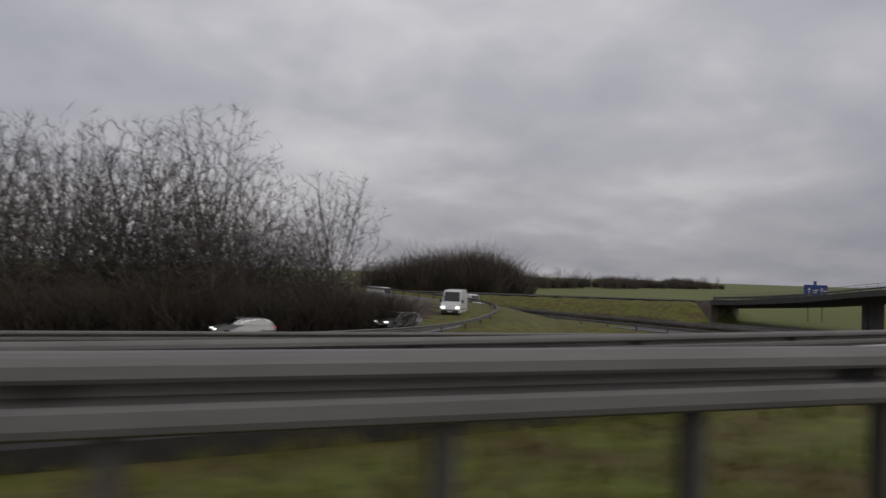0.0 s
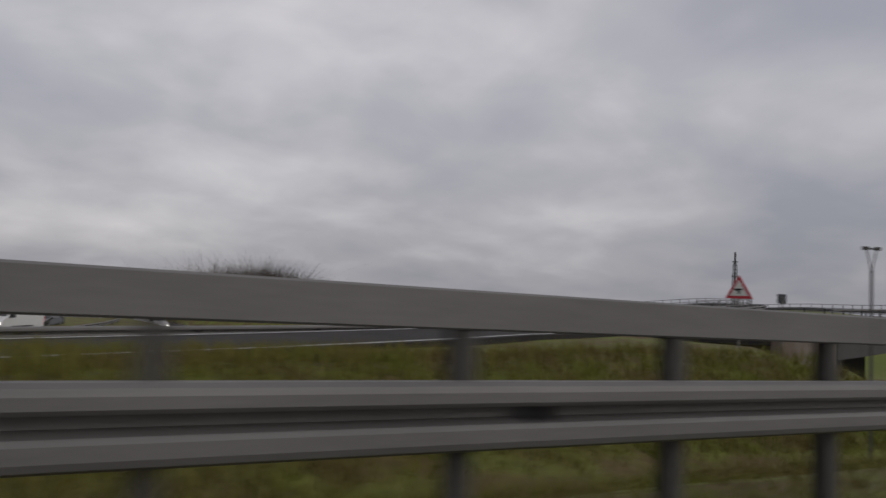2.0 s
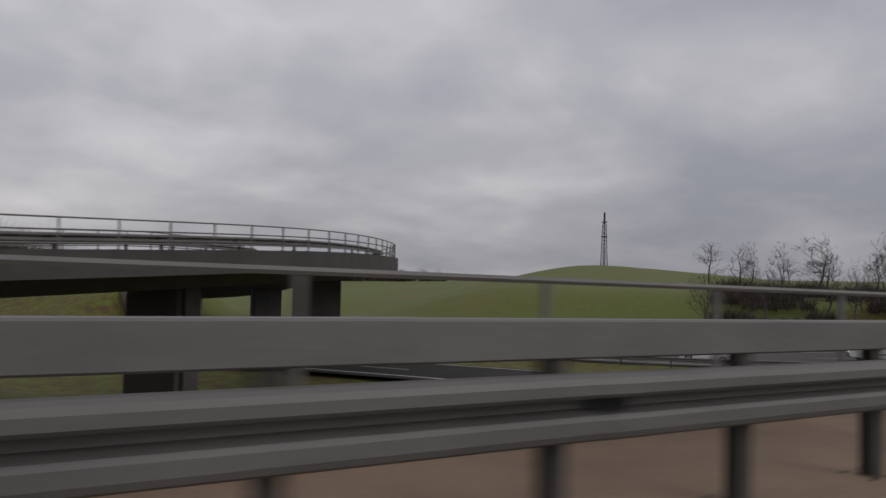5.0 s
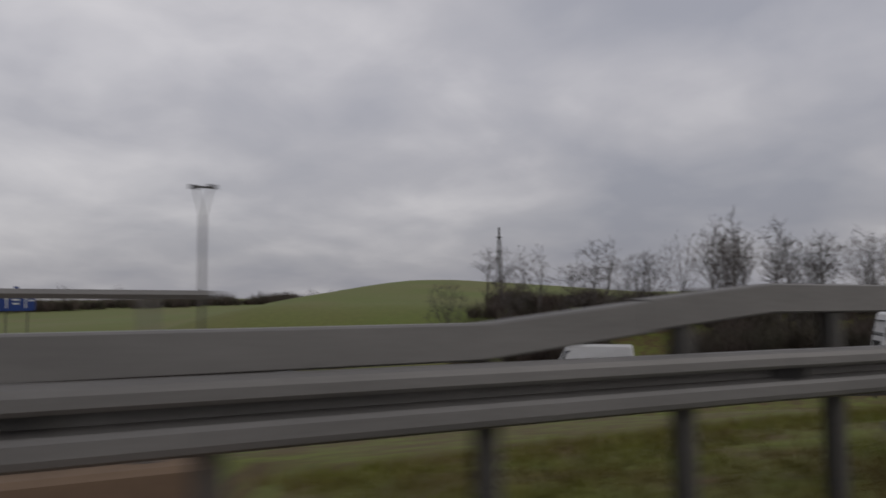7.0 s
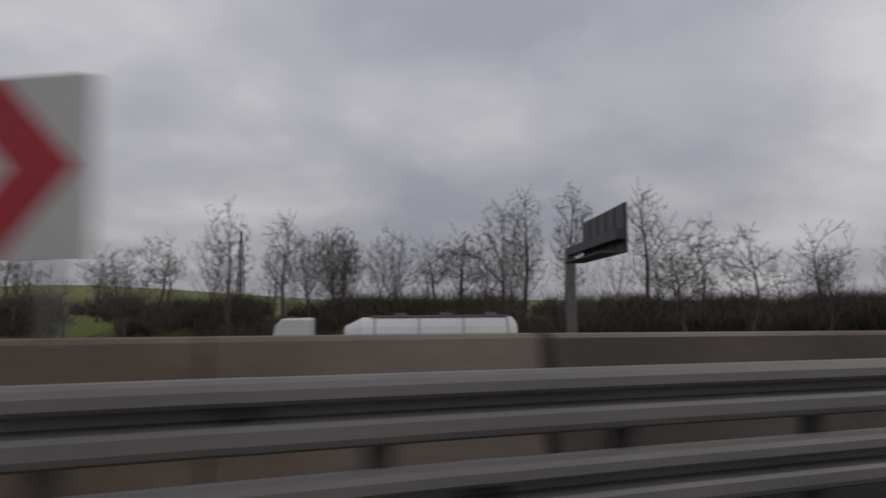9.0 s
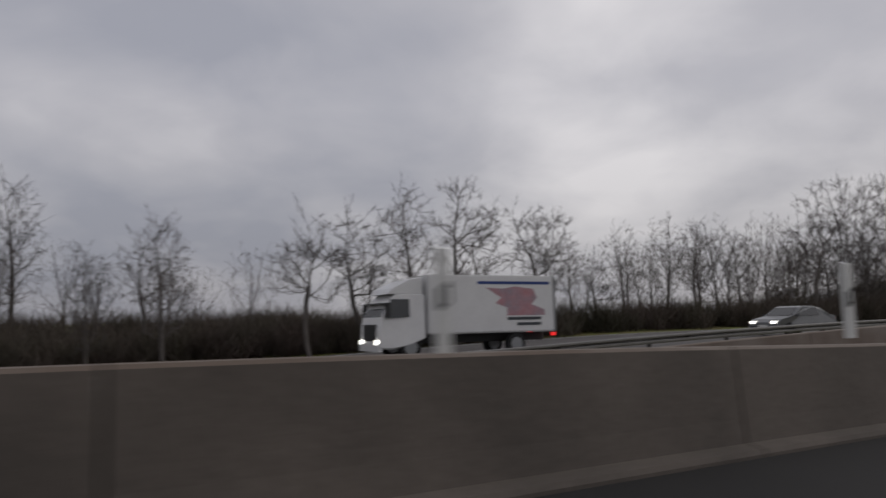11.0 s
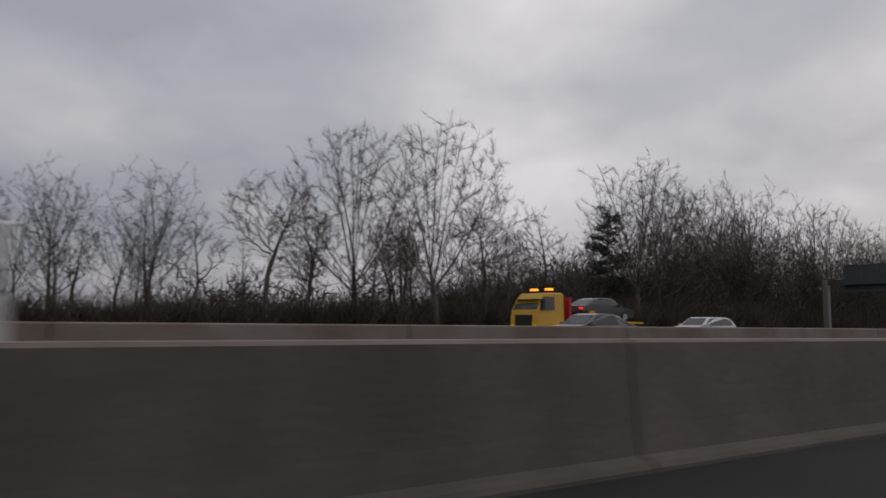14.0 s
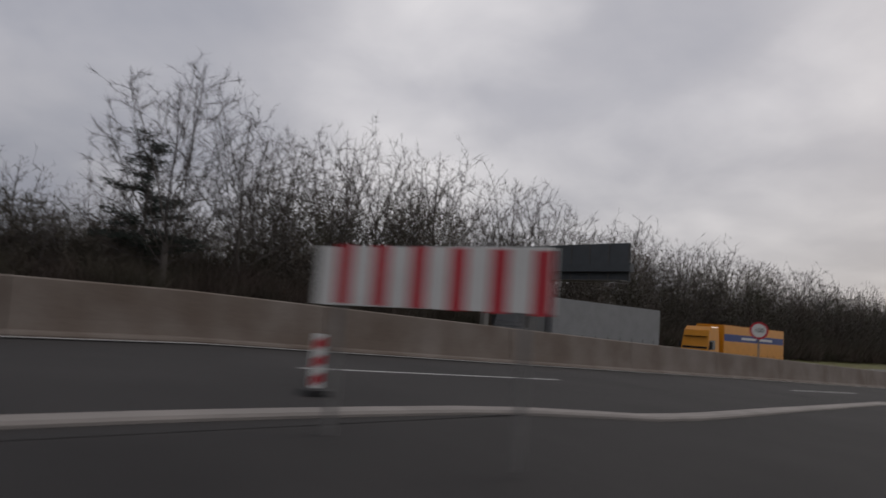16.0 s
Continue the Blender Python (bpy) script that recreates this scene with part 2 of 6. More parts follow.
# the ramp that the car drives on: centre of its path, at road level
RAMP = [(-170, 0.5, -0.6), (-90, -0.6, -0.3), (-40, -0.3, -0.05), (-22.6, -0.15, -0.04), (0, 0, 0.0), (14.9, -0.06, -0.05), (29.7, -0.43, -0.18), (42.5, -0.93, -0.36), (52, -1.49, -0.49),
        (61.5, -2.11, -0.66), (70.5, -3.04, -0.81), (77, -4.07, -0.94), (83.6, -5.62, -1.03), (90.2, -7.88, -1.13), (101.3, -13.7, -1.34), (108.9, -19.2, -1.48), (115.8, -25.5, -1.6),
        (126.4, -37.6, -1.74), (135.5, -49.7, -1.78), (149.5, -69.5, -1.65), (158.9, -83.3, -1.68), (168.2, -98.3, -1.9), (185, -124, -2.4), (290, -274, -3.2), (500, -574, -3.2)]
RAMP_LINE = sample(RAMP, 1.0)
# the motorway: a straight line along the barrier beside its near carriageway
M0, MD, ML = Vector((180.9, -93.8)), Vector((0.5736, -0.8192)), Vector((0.8192, 0.5736))


def smooth(a, b, x):
    w = min(max((x - a) / (b - a), 0.0), 1.0)
    return w * w * (3 - 2 * w)


def m_height(k):
    return -6.4 + 4.98 * smooth(-163, -44, k) - 0.028 * min(max(k - 2, 0), 60)


def m_point(k, m, z=0.0):
    q = M0 + MD * k + ML * m
    return Vector((q.x, q.y, m_height(k) + z))


def side(line, i):
    a, b = line[max(i - 1, 0)], line[min(i + 1, len(line) - 1)]
    d = Vector((b.x - a.x, b.y - a.y, 0)).normalized()
    return d, Vector((-d.y, d.x, 0))


def offset(line, lat, dz=0.0):
    out = []
    for i, p in enumerate(line):
        d, n = side(line, i)
        out.append(p + n * (lat(i) if callable(lat) else lat) + Vector((0, 0, dz)))
    return out


def sweep(bm, line, profile, cap=True):
    """A profile (sideways to the left, up) swept along a line."""
    rings = []
    for i, p in enumerate(line):
        d, n = side(line, i)
        rings.append([bm.verts.new(p + n * a + Vector((0, 0, b))) for a, b in profile])
    k = len(profile)
    for r, s in zip(rings, rings[1:]):
        for j in range(k - (0 if cap else 1)):
            bm.faces.new((r[j], s[j], s[(j + 1) % k], r[(j + 1) % k]))
    if cap:
        bm.faces.new(rings[0]); bm.faces.new(rings[-1][::-1])
    return bm


def strip(bm, left, right):
    a = [bm.verts.new(p) for p in left]
    b = [bm.verts.new(p) for p in right]
    for i in range(len(a) - 1):
        bm.faces.new((a[i], b[i], b[i + 1], a[i + 1]))


def mesh(name, bm, material, smooth_shade=False):
    bmesh.ops.recalc_face_normals(bm, faces=bm.faces)
    me = bpy.data.meshes.new(name)
    bm.to_mesh(me); bm.free()
    for m in (material if isinstance(material, (list, tuple)) else [material]):
        me.materials.append(m)
    if smooth_shade:
        me.polygons.foreach_set("use_smooth", [True] * len(me.polygons))
    return me


def thing(name, bm, material, label="", category="", group="", kind="", at=None, smooth_shade=False):
    ob = new(name, mesh(name, bm, material, smooth_shade))
    if at is not None:
        ob.matrix_basis = at
    return tagged(ob, label, category, group, kind)


def part(name, bm, material, parent, label="", at=None, smooth_shade=False):
    ob = new(name, mesh(name, bm, material, smooth_shade))
    ob.parent = parent
    if at is not None:
        ob.matrix_basis = at
    return tagged(ob, label)


def root(name, at, label="", category="", group=""):
    ob = new(name)
    ob.empty_display_size = 0.2
    ob.matrix_basis = at
    return tagged(ob, label, category, group)


def box(bm, x0, x1, y0, y1, z0, z1):
    vs = [bm.verts.new((x, y, z)) for z in (z0, z1) for y in (y0, y1) for x in (x0, x1)]
    for f in ((0, 2, 3, 1), (4, 5, 7, 6), (0, 1, 5, 4), (2, 6, 7, 3), (0, 4, 6, 2), (1, 3, 7, 5)):
        bm.faces.new([vs[i] for i in f])
    return vs


def tube(bm, a, b, r0, r1=None, n=6):
    a, b = Vector(a), Vector(b)
    r1 = r0 if r1 is None else r1
    q = (b - a).to_track_quat("Z", "Y").to_matrix()
    ra = [bm.verts.new(a + q @ Vector((math.cos(2 * math.pi * i / n), math.sin(2 * math.pi * i / n), 0)) * r0) for i in range(n)]
    rb = [bm.verts.new(b + q @ Vector((math.cos(2 * math.pi * i / n), math.sin(2 * math.pi * i / n), 0)) * r1) for i in range(n)]
    for i in range(n):
        bm.faces.new((ra[i], ra[(i + 1) % n], rb[(i + 1) % n], rb[i]))
    bm.faces.new(ra[::-1]); bm.faces.new(rb)


# ---- the other roads ----
# the ramp that curves away over the motorway: its right-hand edge
LOOP = [(-90, 3.4, -0.3), (-45, 3.9, -0.15), (-24, 4.8, -0.08), (1.5, 9.8, -0.04), (11, 12.8, 0.0), (22, 15, 0.2), (33.6, 17, 0.45), (50, 22, 1.0), (64.2, 29.2, 1.55), (75, 41, 1.72), (81.6, 54, 1.75), (86.5, 74, 0.8), (87, 94, -1.1), (81, 114, -2.4), (66, 138, -3.0), (36, 165, -3.4)]
LOOP_LINE = sample(LOOP, 1.0)
# the low slip road that passes under both, and the road that winds round the wood
LOW = [(-4, 150, -4.2), (18, 103, -4.5), (33, 64, -4.7), (42, 41, -4.8), (48.5, 22, -4.8), (56, -2, -4.8), (66, -28, -4.8), (90, -70, -4.6)]
LOW_LINE = sample(LOW, 2.0)
WIND = [(-150, 46, -4.6), (-80, 50, -4.5), (-40, 52.5, -4.4), (-18, 54.5, -4.2), (-5, 58, -3.8), (4, 68, -3.2), (9, 82, -2.9), (8, 98, -2.6), (0, 116, -2.2), (-20, 140, -2.0), (-70, 175, -2.0)]
WIND_LINE = sample(WIND, 2.0)


# how far the curving ramp's outer rail stands from its right-hand edge
def outer(p):
    return float(np.interp(p.x, [-90, 0, 9, 24, 34], [4.2, 3.7, 6.0, 9.8, 11.8])) if p.y < 60 else 11.8


def near_line(line, x, y, step=1):
    best, bi = 1e18, 0
    for i in range(0, len(line), step):
        d = (line[i].x - x) ** 2 + (line[i].y - y) ** 2
        if d < best:
            best, bi = d, i
    d, n = side(line, bi)
    return bi, (x - line[bi].x) * n.x + (y - line[bi].y) * n.y, math.sqrt(best)


def ground(x, y):
    q = Vector((x, y)) - M0
    k, m = q.dot(MD), q.dot(ML)
    z = m_height(k) - 0.14 - 0.45 * (1 - smooth(-4.0, -0.5, m)) * smooth(-30, -22, m)
    if m > 25:
        w = smooth(26, 44, m) * smooth(-205, -175, k) * (1 - smooth(-70, -45, k))
        z = z * (1 - w) + max(z, -1.3) * w
        z += 0.9 * smooth(25, 40, m) * smooth(-70, -45, k)
    # the hill beyond the motorway, with a long shoulder to the north
    z += 5.4 * math.exp(-(((x - 168) / 70) ** 2 + ((y - 125) / 48) ** 2)) * smooth(26, 60, m)
    z += 3.6 * smooth(120, 320, y) * smooth(20, 90, m)
    if -260 < x < 340 and -300 < y < 260:
        for line, lo, hi in ((LOW_LINE, -4.5, 5.5), (WIND_LINE, -4.5, 4.5)):
            i, lat, dist = near_line(line, x, y)
            w = 1 - smooth(5.0, 16.0, dist)
            z = z * (1 - w) + (line[i].z - 0.14) * w
        i, lat, dist = near_line(RAMP_LINE, x, y, 2)
        p = RAMP_LINE[i]
        if not 46 < p.x < 76.4:
            if not (p.x > 79 and m > -9):
                z = max(z, p.z - 0.14 - max(0.0, (lat - 4.6) if lat > 0 else (-lat - 6.0)) * (0.17 if p.x > 79 and lat > 0 else 0.42))
            if -6.0 < lat < 7.0:
                z = min(z, p.z - (0.14 if lat < 4.4 and p.y > -80 else 0.4))
        i, lat, dist = near_line(LOOP_LINE, x, y, 2)
        p = LOOP_LINE[i]
        if p.x < 30.0 and p.y < 90:
            z = max(z, p.z - (0.14 if lat > 0 else 0.05) - max(0.0, (lat - outer(p) - 0.8) if lat > 0 else (-lat - 0.7)) * 0.42)
        elif p.y > 113:
            z = max(z, p.z - 0.14 - max(0.0, abs(lat - 6) - 7.0) * 0.42)
        # the wooded bank above the winding road
        z += 2.0 * math.exp(-(((x + 45) / 45) ** 2 + ((y - 78) / 14) ** 2))
    return z + 0.06 * noise.noise(Vector((x * 0.3, y * 0.3, 0))) + 0.10 * noise.noise(Vector((x * 0.07, y * 0.07, 4)))


def build_ground():
    bm = bmesh.new()
    xs = sorted({-3000, -1500, -700, -400} | set(range(-240, 321, 4)) | set(range(-40, 120, 2)) | {360, 420, 520, 700, 1000, 1800, 3000})
    ys = sorted({-3000, -1500, -800, -500} | set(range(-320, 261, 4)) | set(range(-30, 70, 2)) | {300, 380, 500, 700, 1000, 1800, 3000})
    g = [[bm.verts.new((x, y, ground(x, y))) for x in xs] for y in ys]
    for a, b in zip(g, g[1:]):
        for i in range(len(xs) - 1):
            f = bm.faces.new((a[i], a[i + 1], b[i + 1], b[i]))
            c = f.calc_center_median()
            if (Vector((c.x, c.y)) - M0).dot(ML) > 27 and c.y > 40:
                f.material_index = 1
            elif c.y > 30 and c.x < 8 and near_line(WIND_LINE, c.x, c.y, 3)[1] > 2:
                f.material_index = 2
    return thing("ground", bm, [GRASS, MEADOW, BRACKEN], "rough winter grass on verges, banks and meadow", "ground", kind="structure", smooth_shade=True)


build_ground()


def road(name, line, left, right, material, label, dz=0.0):
    bm = bmesh.new()
    a, b = offset(line, left, dz), offset(line, right, dz)
    strip(bm, a, b)
    for e in (a, b):
        strip(bm, e, [p - Vector((0, 0, 0.2)) for p in e])
    bmesh.ops.remove_doubles(bm, verts=bm.verts, dist=0.0005)
    return thing(name, bm, material, label, "road", kind="structure")


def paint(name, line, lat, width, label, dz=0.012, dash=0, gap=0):
    """A painted line; dashed where dash and gap, in samples of the line, are given."""
    bm = bmesh.new()

    f = lat if callable(lat) else (lambda i: lat)
    a, b = offset(line, lambda i: f(i) + width / 2, dz), offset(line, lambda i: f(i) - width / 2, dz)
    if dash:
        for i in range(0, len(line) - dash, dash + gap):
            strip(bm, a[i:i + dash + 1], b[i:i + dash + 1])
    else:
        strip(bm, a, b)
    return thing(name, bm, PAINT, label, "road marking", kind="structure")


def span(line, x0, x1):
    return [p for p in line if x0 <= p.x <= x1]


RAMP_A, RAMP_B = [p for p in RAMP_LINE if p.x < 104], [p for p in RAMP_LINE if p.x >= 103]
road("road_ramp", RAMP_A, 2.15, -5.0, DARK_ASPHALT, "dark asphalt of the slip road")
road("road_ramp_merge", RAMP_B, lambda i: 4.9 if RAMP_B[i].y > -91 else 0.0, -5.0, DARK_ASPHALT, "dark asphalt where the slip road merges")
paint("line_ramp", [p for p in RAMP_LINE if 76 < p.x < 160], lambda i: 1.75 + 0.25 * smooth(10, 50, i), 0.2, "worn white edge line of the slip road")
paint("line_ramp_right", RAMP_LINE, -3.6, 0.2, "white line on the far side of the slip road")
LINE_LAT = lambda i: outer(LOOP_LINE[i]) * float(np.interp(LOOP_LINE[i].x, [-24, 1.5, 11, 22, 30], [0.12, 0.16, 0.27, 0.5, 0.55]))
road("road_loop", LOOP_LINE, lambda i: outer(LOOP_LINE[i]) - 0.3, lambda i: (LINE_LAT(i) - 0.4) * (1 - smooth(28, 31, LOOP_LINE[i].x)) + 0.1, ASPHALT, "asphalt of the ramp that curves away", 0.02)
paint("line_loop", LOOP_LINE, LINE_LAT, 0.2, "white edge line of the curving ramp", 0.04)
paint("line_loop_left", LOOP_LINE, lambda i: outer(LOOP_LINE[i]) - 0.8, 0.22, "white edge line along the outer side of the curving ramp", 0.04)
road("road_low", LOW_LINE, 4.2, -3.6, PALE_ASPHALT, "pale worn asphalt of the low slip road")
paint("line_low", LOW_LINE, 3.4, 0.2, "white edge line of the low slip road")
paint("line_low_right", LOW_LINE, -2.9, 0.2, "white edge line of the low slip road")
road("road_winding", WIND_LINE, 3.2, -3.2, PALE_ASPHALT, "grey asphalt of the winding road")
paint("line_winding", WIND_LINE, 2.8, 0.18, "white edge line of the winding road")
paint("line_winding_right", WIND_LINE, -2.8, 0.18, "white edge line of the winding road")
M_LINE = [m_point(k, 0) for k in range(-520, 700, 3)]
bm = bmesh.new()
strip(bm, offset(M_LINE, -0.3), offset(M_LINE, lambda i: -7.05 if -76 < (Vector((M_LINE[i].x, M_LINE[i].y)) - M0).dot(MD) < -12 else -8.0, -0.2))
thing("road_motorway", bm, ASPHALT, "asphalt carriageway beside the concrete barrier", "road", kind="structure")
road("road_motorway_opposite", M_LINE, 24.0, 8.5, PALE_ASPHALT, "pale asphalt of the oncoming carriageway", 0.0)
paint("line_barrier", M_LINE, -0.75, 0.2, "white line along the barrier's foot")
paint("line_lane", M_LINE, -4.1, 0.16, "broken white lane line", -0.095, dash=2, gap=4)
KM = lambda p: (Vector((p.x, p.y)) - M0).dot(MD)
paint("line_outer", [p for p in M_LINE if KM(p) < -13], -6.9, 0.3, "broad white outer line of the carriageway", -0.16)
paint("line_outer_far", [p for p in M_LINE if KM(p) > 15], -6.9, 0.3, "broad white outer line of the carriageway", -0.16)
for q, lat in enumerate((9.6, 23.0)):
    paint("line_opposite", M_LINE, lat, 0.2, "white edge line of the oncoming carriageway")
for lat in (13.6, 17.4):
    paint("lane_opposite", M_LINE, lat, 0.16, "broken white lane line of the oncoming carriageway", dash=2, gap=4)
# the gore where the slip road joins, edged by painted lines
def gore_z(x, y):
    k, m = (Vector((x, y)) - M0).dot(MD), (Vector((x, y)) - M0).dot(ML)
    p = RAMP_LINE[near_line(RAMP_LINE, x, y)[0]]
    mr = (Vector((p.x, p.y)) - M0).dot(ML)
    if m > -7.9:
        return m_height(k) - 0.026 * max(0.0, -m - 0.3)
    w = min(max((m + 7.9) / (mr + 7.9), 0.0), 1.0)
    return (m_height(k) - 0.2) * (1 - w) + p.z * w


bm = bmesh.new()
GORE = [p for p in RAMP_LINE if -330 < p.y < -90]
rows = []
for p in GORE:
    k, mr = (Vector((p.x, p.y)) - M0).dot(MD), (Vector((p.x, p.y)) - M0).dot(ML)
    rows.append([m_point(k, m) for m in (-7.95, -7.95 + 0.5 * (mr + 7.95), mr)])
    for q in rows[-1]:
        q.z = gore_z(q.x, q.y) + 0.003
for a, b in ((0, 1), (1, 2)):
    strip(bm, [r[a] for r in rows], [r[b] for r in rows])
thing("road_gore", bm, ASPHALT, "asphalt of the gore between slip road and motorway", "road", kind="structure")
for width, pts in ((0.28, [(167.6, -88.6), (168.6, -89.5), (169.7, -90.4), (171.5, -92.4), (172.8, -94.2)]), (0.22, [(171.9, -91.2), (172.9, -92.9), (174.0, -95.0)])):
    bm = bmesh.new()
    g = sample([(x, y, 0) for x, y in pts], 1.0)
    for q in g:
        q.z = gore_z(q.x, q.y) + 0.02
    strip(bm, offset(g, width / 2), offset(g, -width / 2))
    thing("line_gore", bm, PAINT, "white line that edges the gore", "road marking", kind="structure")
KERB = sample([(166.4, -90.3, 0), (167.8, -91.2, 0), (169.2, -92.2, 0), (170.4, -93.1, 0), (171.8, -94.3, 0), (172.9, -95.5, 0), (174, -97, 0), (175.2, -99, 0), (176.2, -100.9, 0), (177.1, -102.7, 0), (180.3, -106.5, 0), (186.8, -113.9, 0)], 1.0)
for q in KERB:
    q.z = gore_z(q.x, q.y)
bm = sweep(bmesh.new(), KERB, [(0.17, -0.1), (0.17, 0.03), (0.14, 0.045), (-0.14, 0.045), (-0.17, 0.02), (-0.17, -0.1)])
thing("kerb_gore", bm, PALE_KERB, "flat pale concrete kerb that edges the gore", "kerb", kind="structure")
# ---- steel guard rails ----
W_FACE = [(0.0, 0.0), (-0.045, -0.003), (-0.076, -0.018), (-0.088, -0.045), (-0.088, -0.090), (-0.074, -0.106), (0.05, -0.114), (0.05, -0.176), (-0.074, -0.190), (-0.088, -0.206), (-0.088, -0.262), (-0.076, -0.290), (-0.045, -0.306), (0.0, -0.31)]
W_PROFILE = W_FACE + [(a + 0.006, b + (0.004 if b < -0.15 else -0.004)) for a, b in W_FACE[::-1]]
POST_MESH = {}


def post_mesh(height, foot):
    key = (round(height, 2), foot)
    if key not in POST_MESH:
        bm = bmesh.new()
        for x0, x1, y0, y1 in ((-0.05, 0.05, 0.0, 0.006), (-0.05, 0.05, 0.094, 0.1), (-0.004, 0.004, 0.0, 0.1)):
            box(bm, x0, x1, y0, y1, -0.25 if not foot else 0.0, height)
        if foot:
            box(bm, -0.13, 0.13, -0.05, 0.2, 0.0, 0.02)
            for x, y in ((-0.1, -0.02), (0.1, -0.02), (-0.1, 0.17), (0.1, 0.17)):
                box(bm, x - 0.015, x + 0.015, y - 0.015, y + 0.015, 0.02, 0.045)
        POST_MESH[key] = mesh("post", bm, DARK_STEEL)
    return POST_MESH[key]


def rail_run(name, line, top, label, category="guard rail", profile=W_PROFILE, piece=4, beam="beam", posts=0.0, post_top=None, foot=lambda p: False, material=None):
    """A rail along line (its face), whose upper edge is top(i) above the line's points: beams that lap, and posts behind."""
    o = line[0]
    ob = root(name, Matrix.Translation(o), label, category)
    up = [p + Vector((0, 0, top(i) if callable(top) else top)) - o for i, p in enumerate(line)]
    for i in range(0, len(up) - 1, piece):
        seg = up[i:i + piece + 1]
        if len(seg) < 2:
            continue
        bm = bmesh.new()
        rings = []
        for j, p in enumerate(seg):
            d, n = side(up, i + j)
            if j == len(seg) - 1:
                p = p + d * 0.12
            lap = -0.004 if j == 0 else 0.0
            rings.append([bm.verts.new(p + n * (a + lap) + Vector((0, 0, b))) for a, b in profile])
        k = len(profile)
        for r, s in zip(rings, rings[1:]):
            for q in range(k):
                bm.faces.new((r[q], s[q], s[(q + 1) % k], r[(q + 1) % k]))
        bm.faces.new(rings[0]); bm.faces.new(rings[-1][::-1])
        part(beam, bm, material or STEEL, ob)
    if posts:
        run, nxt = 0.0, 0.4
        for i in range(len(line) - 1):
            step = (line[i + 1] - line[i]).length
            while nxt <= run + step:
                w = (nxt - run) / step
                p = line[i].lerp(line[i + 1], w) - o
                d, n = side(line, i)
                t = (post_top(i) if callable(post_top) else post_top)
                pt = new("post", post_mesh(t, foot(line[i])))
                pt.parent = ob
                pt.matrix_basis = Matrix.Translation(p + n * 0.062) @ Matrix.Rotation(math.atan2(d.y, d.x), 4, "Z")
                nxt += posts
            run += step
    return ob


def along(keys, line):
    """A value by x along a line, eased between keys."""
    xs = [k[0] for k in keys]
    vs = [k[1] for k in keys]
    return lambda i: float(np.interp(line[i].x, xs, vs))


RAIL_X = span(RAMP_LINE, -60, 106)
RAIL = offset(RAIL_X, along([(-60, 2.85), (-22, 2.8), (-7, 2.70), (8, 2.72), (22, 2.66), (37, 2.58), (64, 2.41), (77, 2.95), (92, 2.89), (106, 3.0)], RAIL_X))
TOP = along([(-22, 0.88), (-7, 0.89), (8, 0.86), (22, 0.82), (37, 0.80), (64, 0.80), (77, 0.90), (92, 0.91)], RAIL)
UKEYS = [(-12.6, 0.86), (-11.3, 1.10), (-8.6, 1.13), (-7.6, 1.265), (-2.2, 1.26), (22, 1.24), (42, 1.22), (50, 1.03), (64, 1.03), (77, 1.06), (79.4, 1.08), (81.2, 1.30), (88, 1.31), (93, 1.35)]
UT = lambda x: float(np.interp(x, [k[0] for k in UKEYS], [k[1] for k in UKEYS]))
ON_DECK = lambda p: 44 < p.x < 77.5
rail_run("guard_rail", RAIL, TOP, "galvanised steel guard rail on close-set posts", posts=1.33, post_top=lambda i: (UT(RAIL[i].x) - 0.1) if -11.5 < RAIL[i].x < 92 else TOP(i) - 0.03, foot=ON_DECK)
LOWER = [p for p in RAIL if p.x > 82.4]
rail_run("lower_rail", LOWER, lambda i: 0.50, "second steel rail set low under the first")
BOXP = [(0.0, 0.0), (0.0, -0.165), (0.012, -0.175), (0.11, -0.175), (0.12, -0.165), (0.12, 0.0), (0.11, 0.01), (0.012, 0.01)]
UPPER = [p for p in offset(RAIL_X, along([(-60, 2.89), (-22, 2.84), (-7, 2.74), (8, 2.76), (22, 2.70), (37, 2.62), (64, 2.45), (77, 2.99), (92, 2.93), (106, 3.0)], RAIL_X)) if -12.6 < p.x < 92.6]
UTOP = along(UKEYS, UPPER)
rail_run("upper_rail", UPPER, UTOP, "upper steel box rail above the guard rail", profile=BOXP, beam="box_beam", posts=0)
# handrail on the bridge's edge
EDGE = offset(span(RAMP_LINE, 44, 78.2), 4.35, 0.29)


def handrail(name, line, height, label, gap=2.0, bars=(1.0, 0.5), r=0.025, material=None):
    o = line[0]
    ob = root(name, Matrix.Translation(o), label, "railing")
    for f in bars:
        bm = bmesh.new()
        sweep(bm, [p - o + Vector((0, 0, height * f)) for p in line], [(r * math.cos(a * math.pi / 3), r * math.sin(a * math.pi / 3)) for a in range(6)])
        part("rail", bm, material or STEEL, ob)
    run, nxt = 0.0, 0.05
    bm = bmesh.new()
    box(bm, -0.02, 0.02, -0.03, 0.03, 0.0, height - r)
    box(bm, -0.07, 0.07, -0.07, 0.07, 0.0, 0.015)
    me = mesh("baluster", bm, material or STEEL)
    for i in range(len(line) - 1):
        step = (line[i + 1] - line[i]).length
        while nxt <= run + step:
            p = line[i].lerp(line[i + 1], (nxt - run) / step) - o
            d, n = side(line, i)
            b = new("baluster", me)
            b.parent = ob
            b.matrix_basis = Matrix.Translation(p) @ Matrix.Rotation(math.atan2(d.y, d.x), 4, "Z")
            nxt += gap
        run += step
    return ob


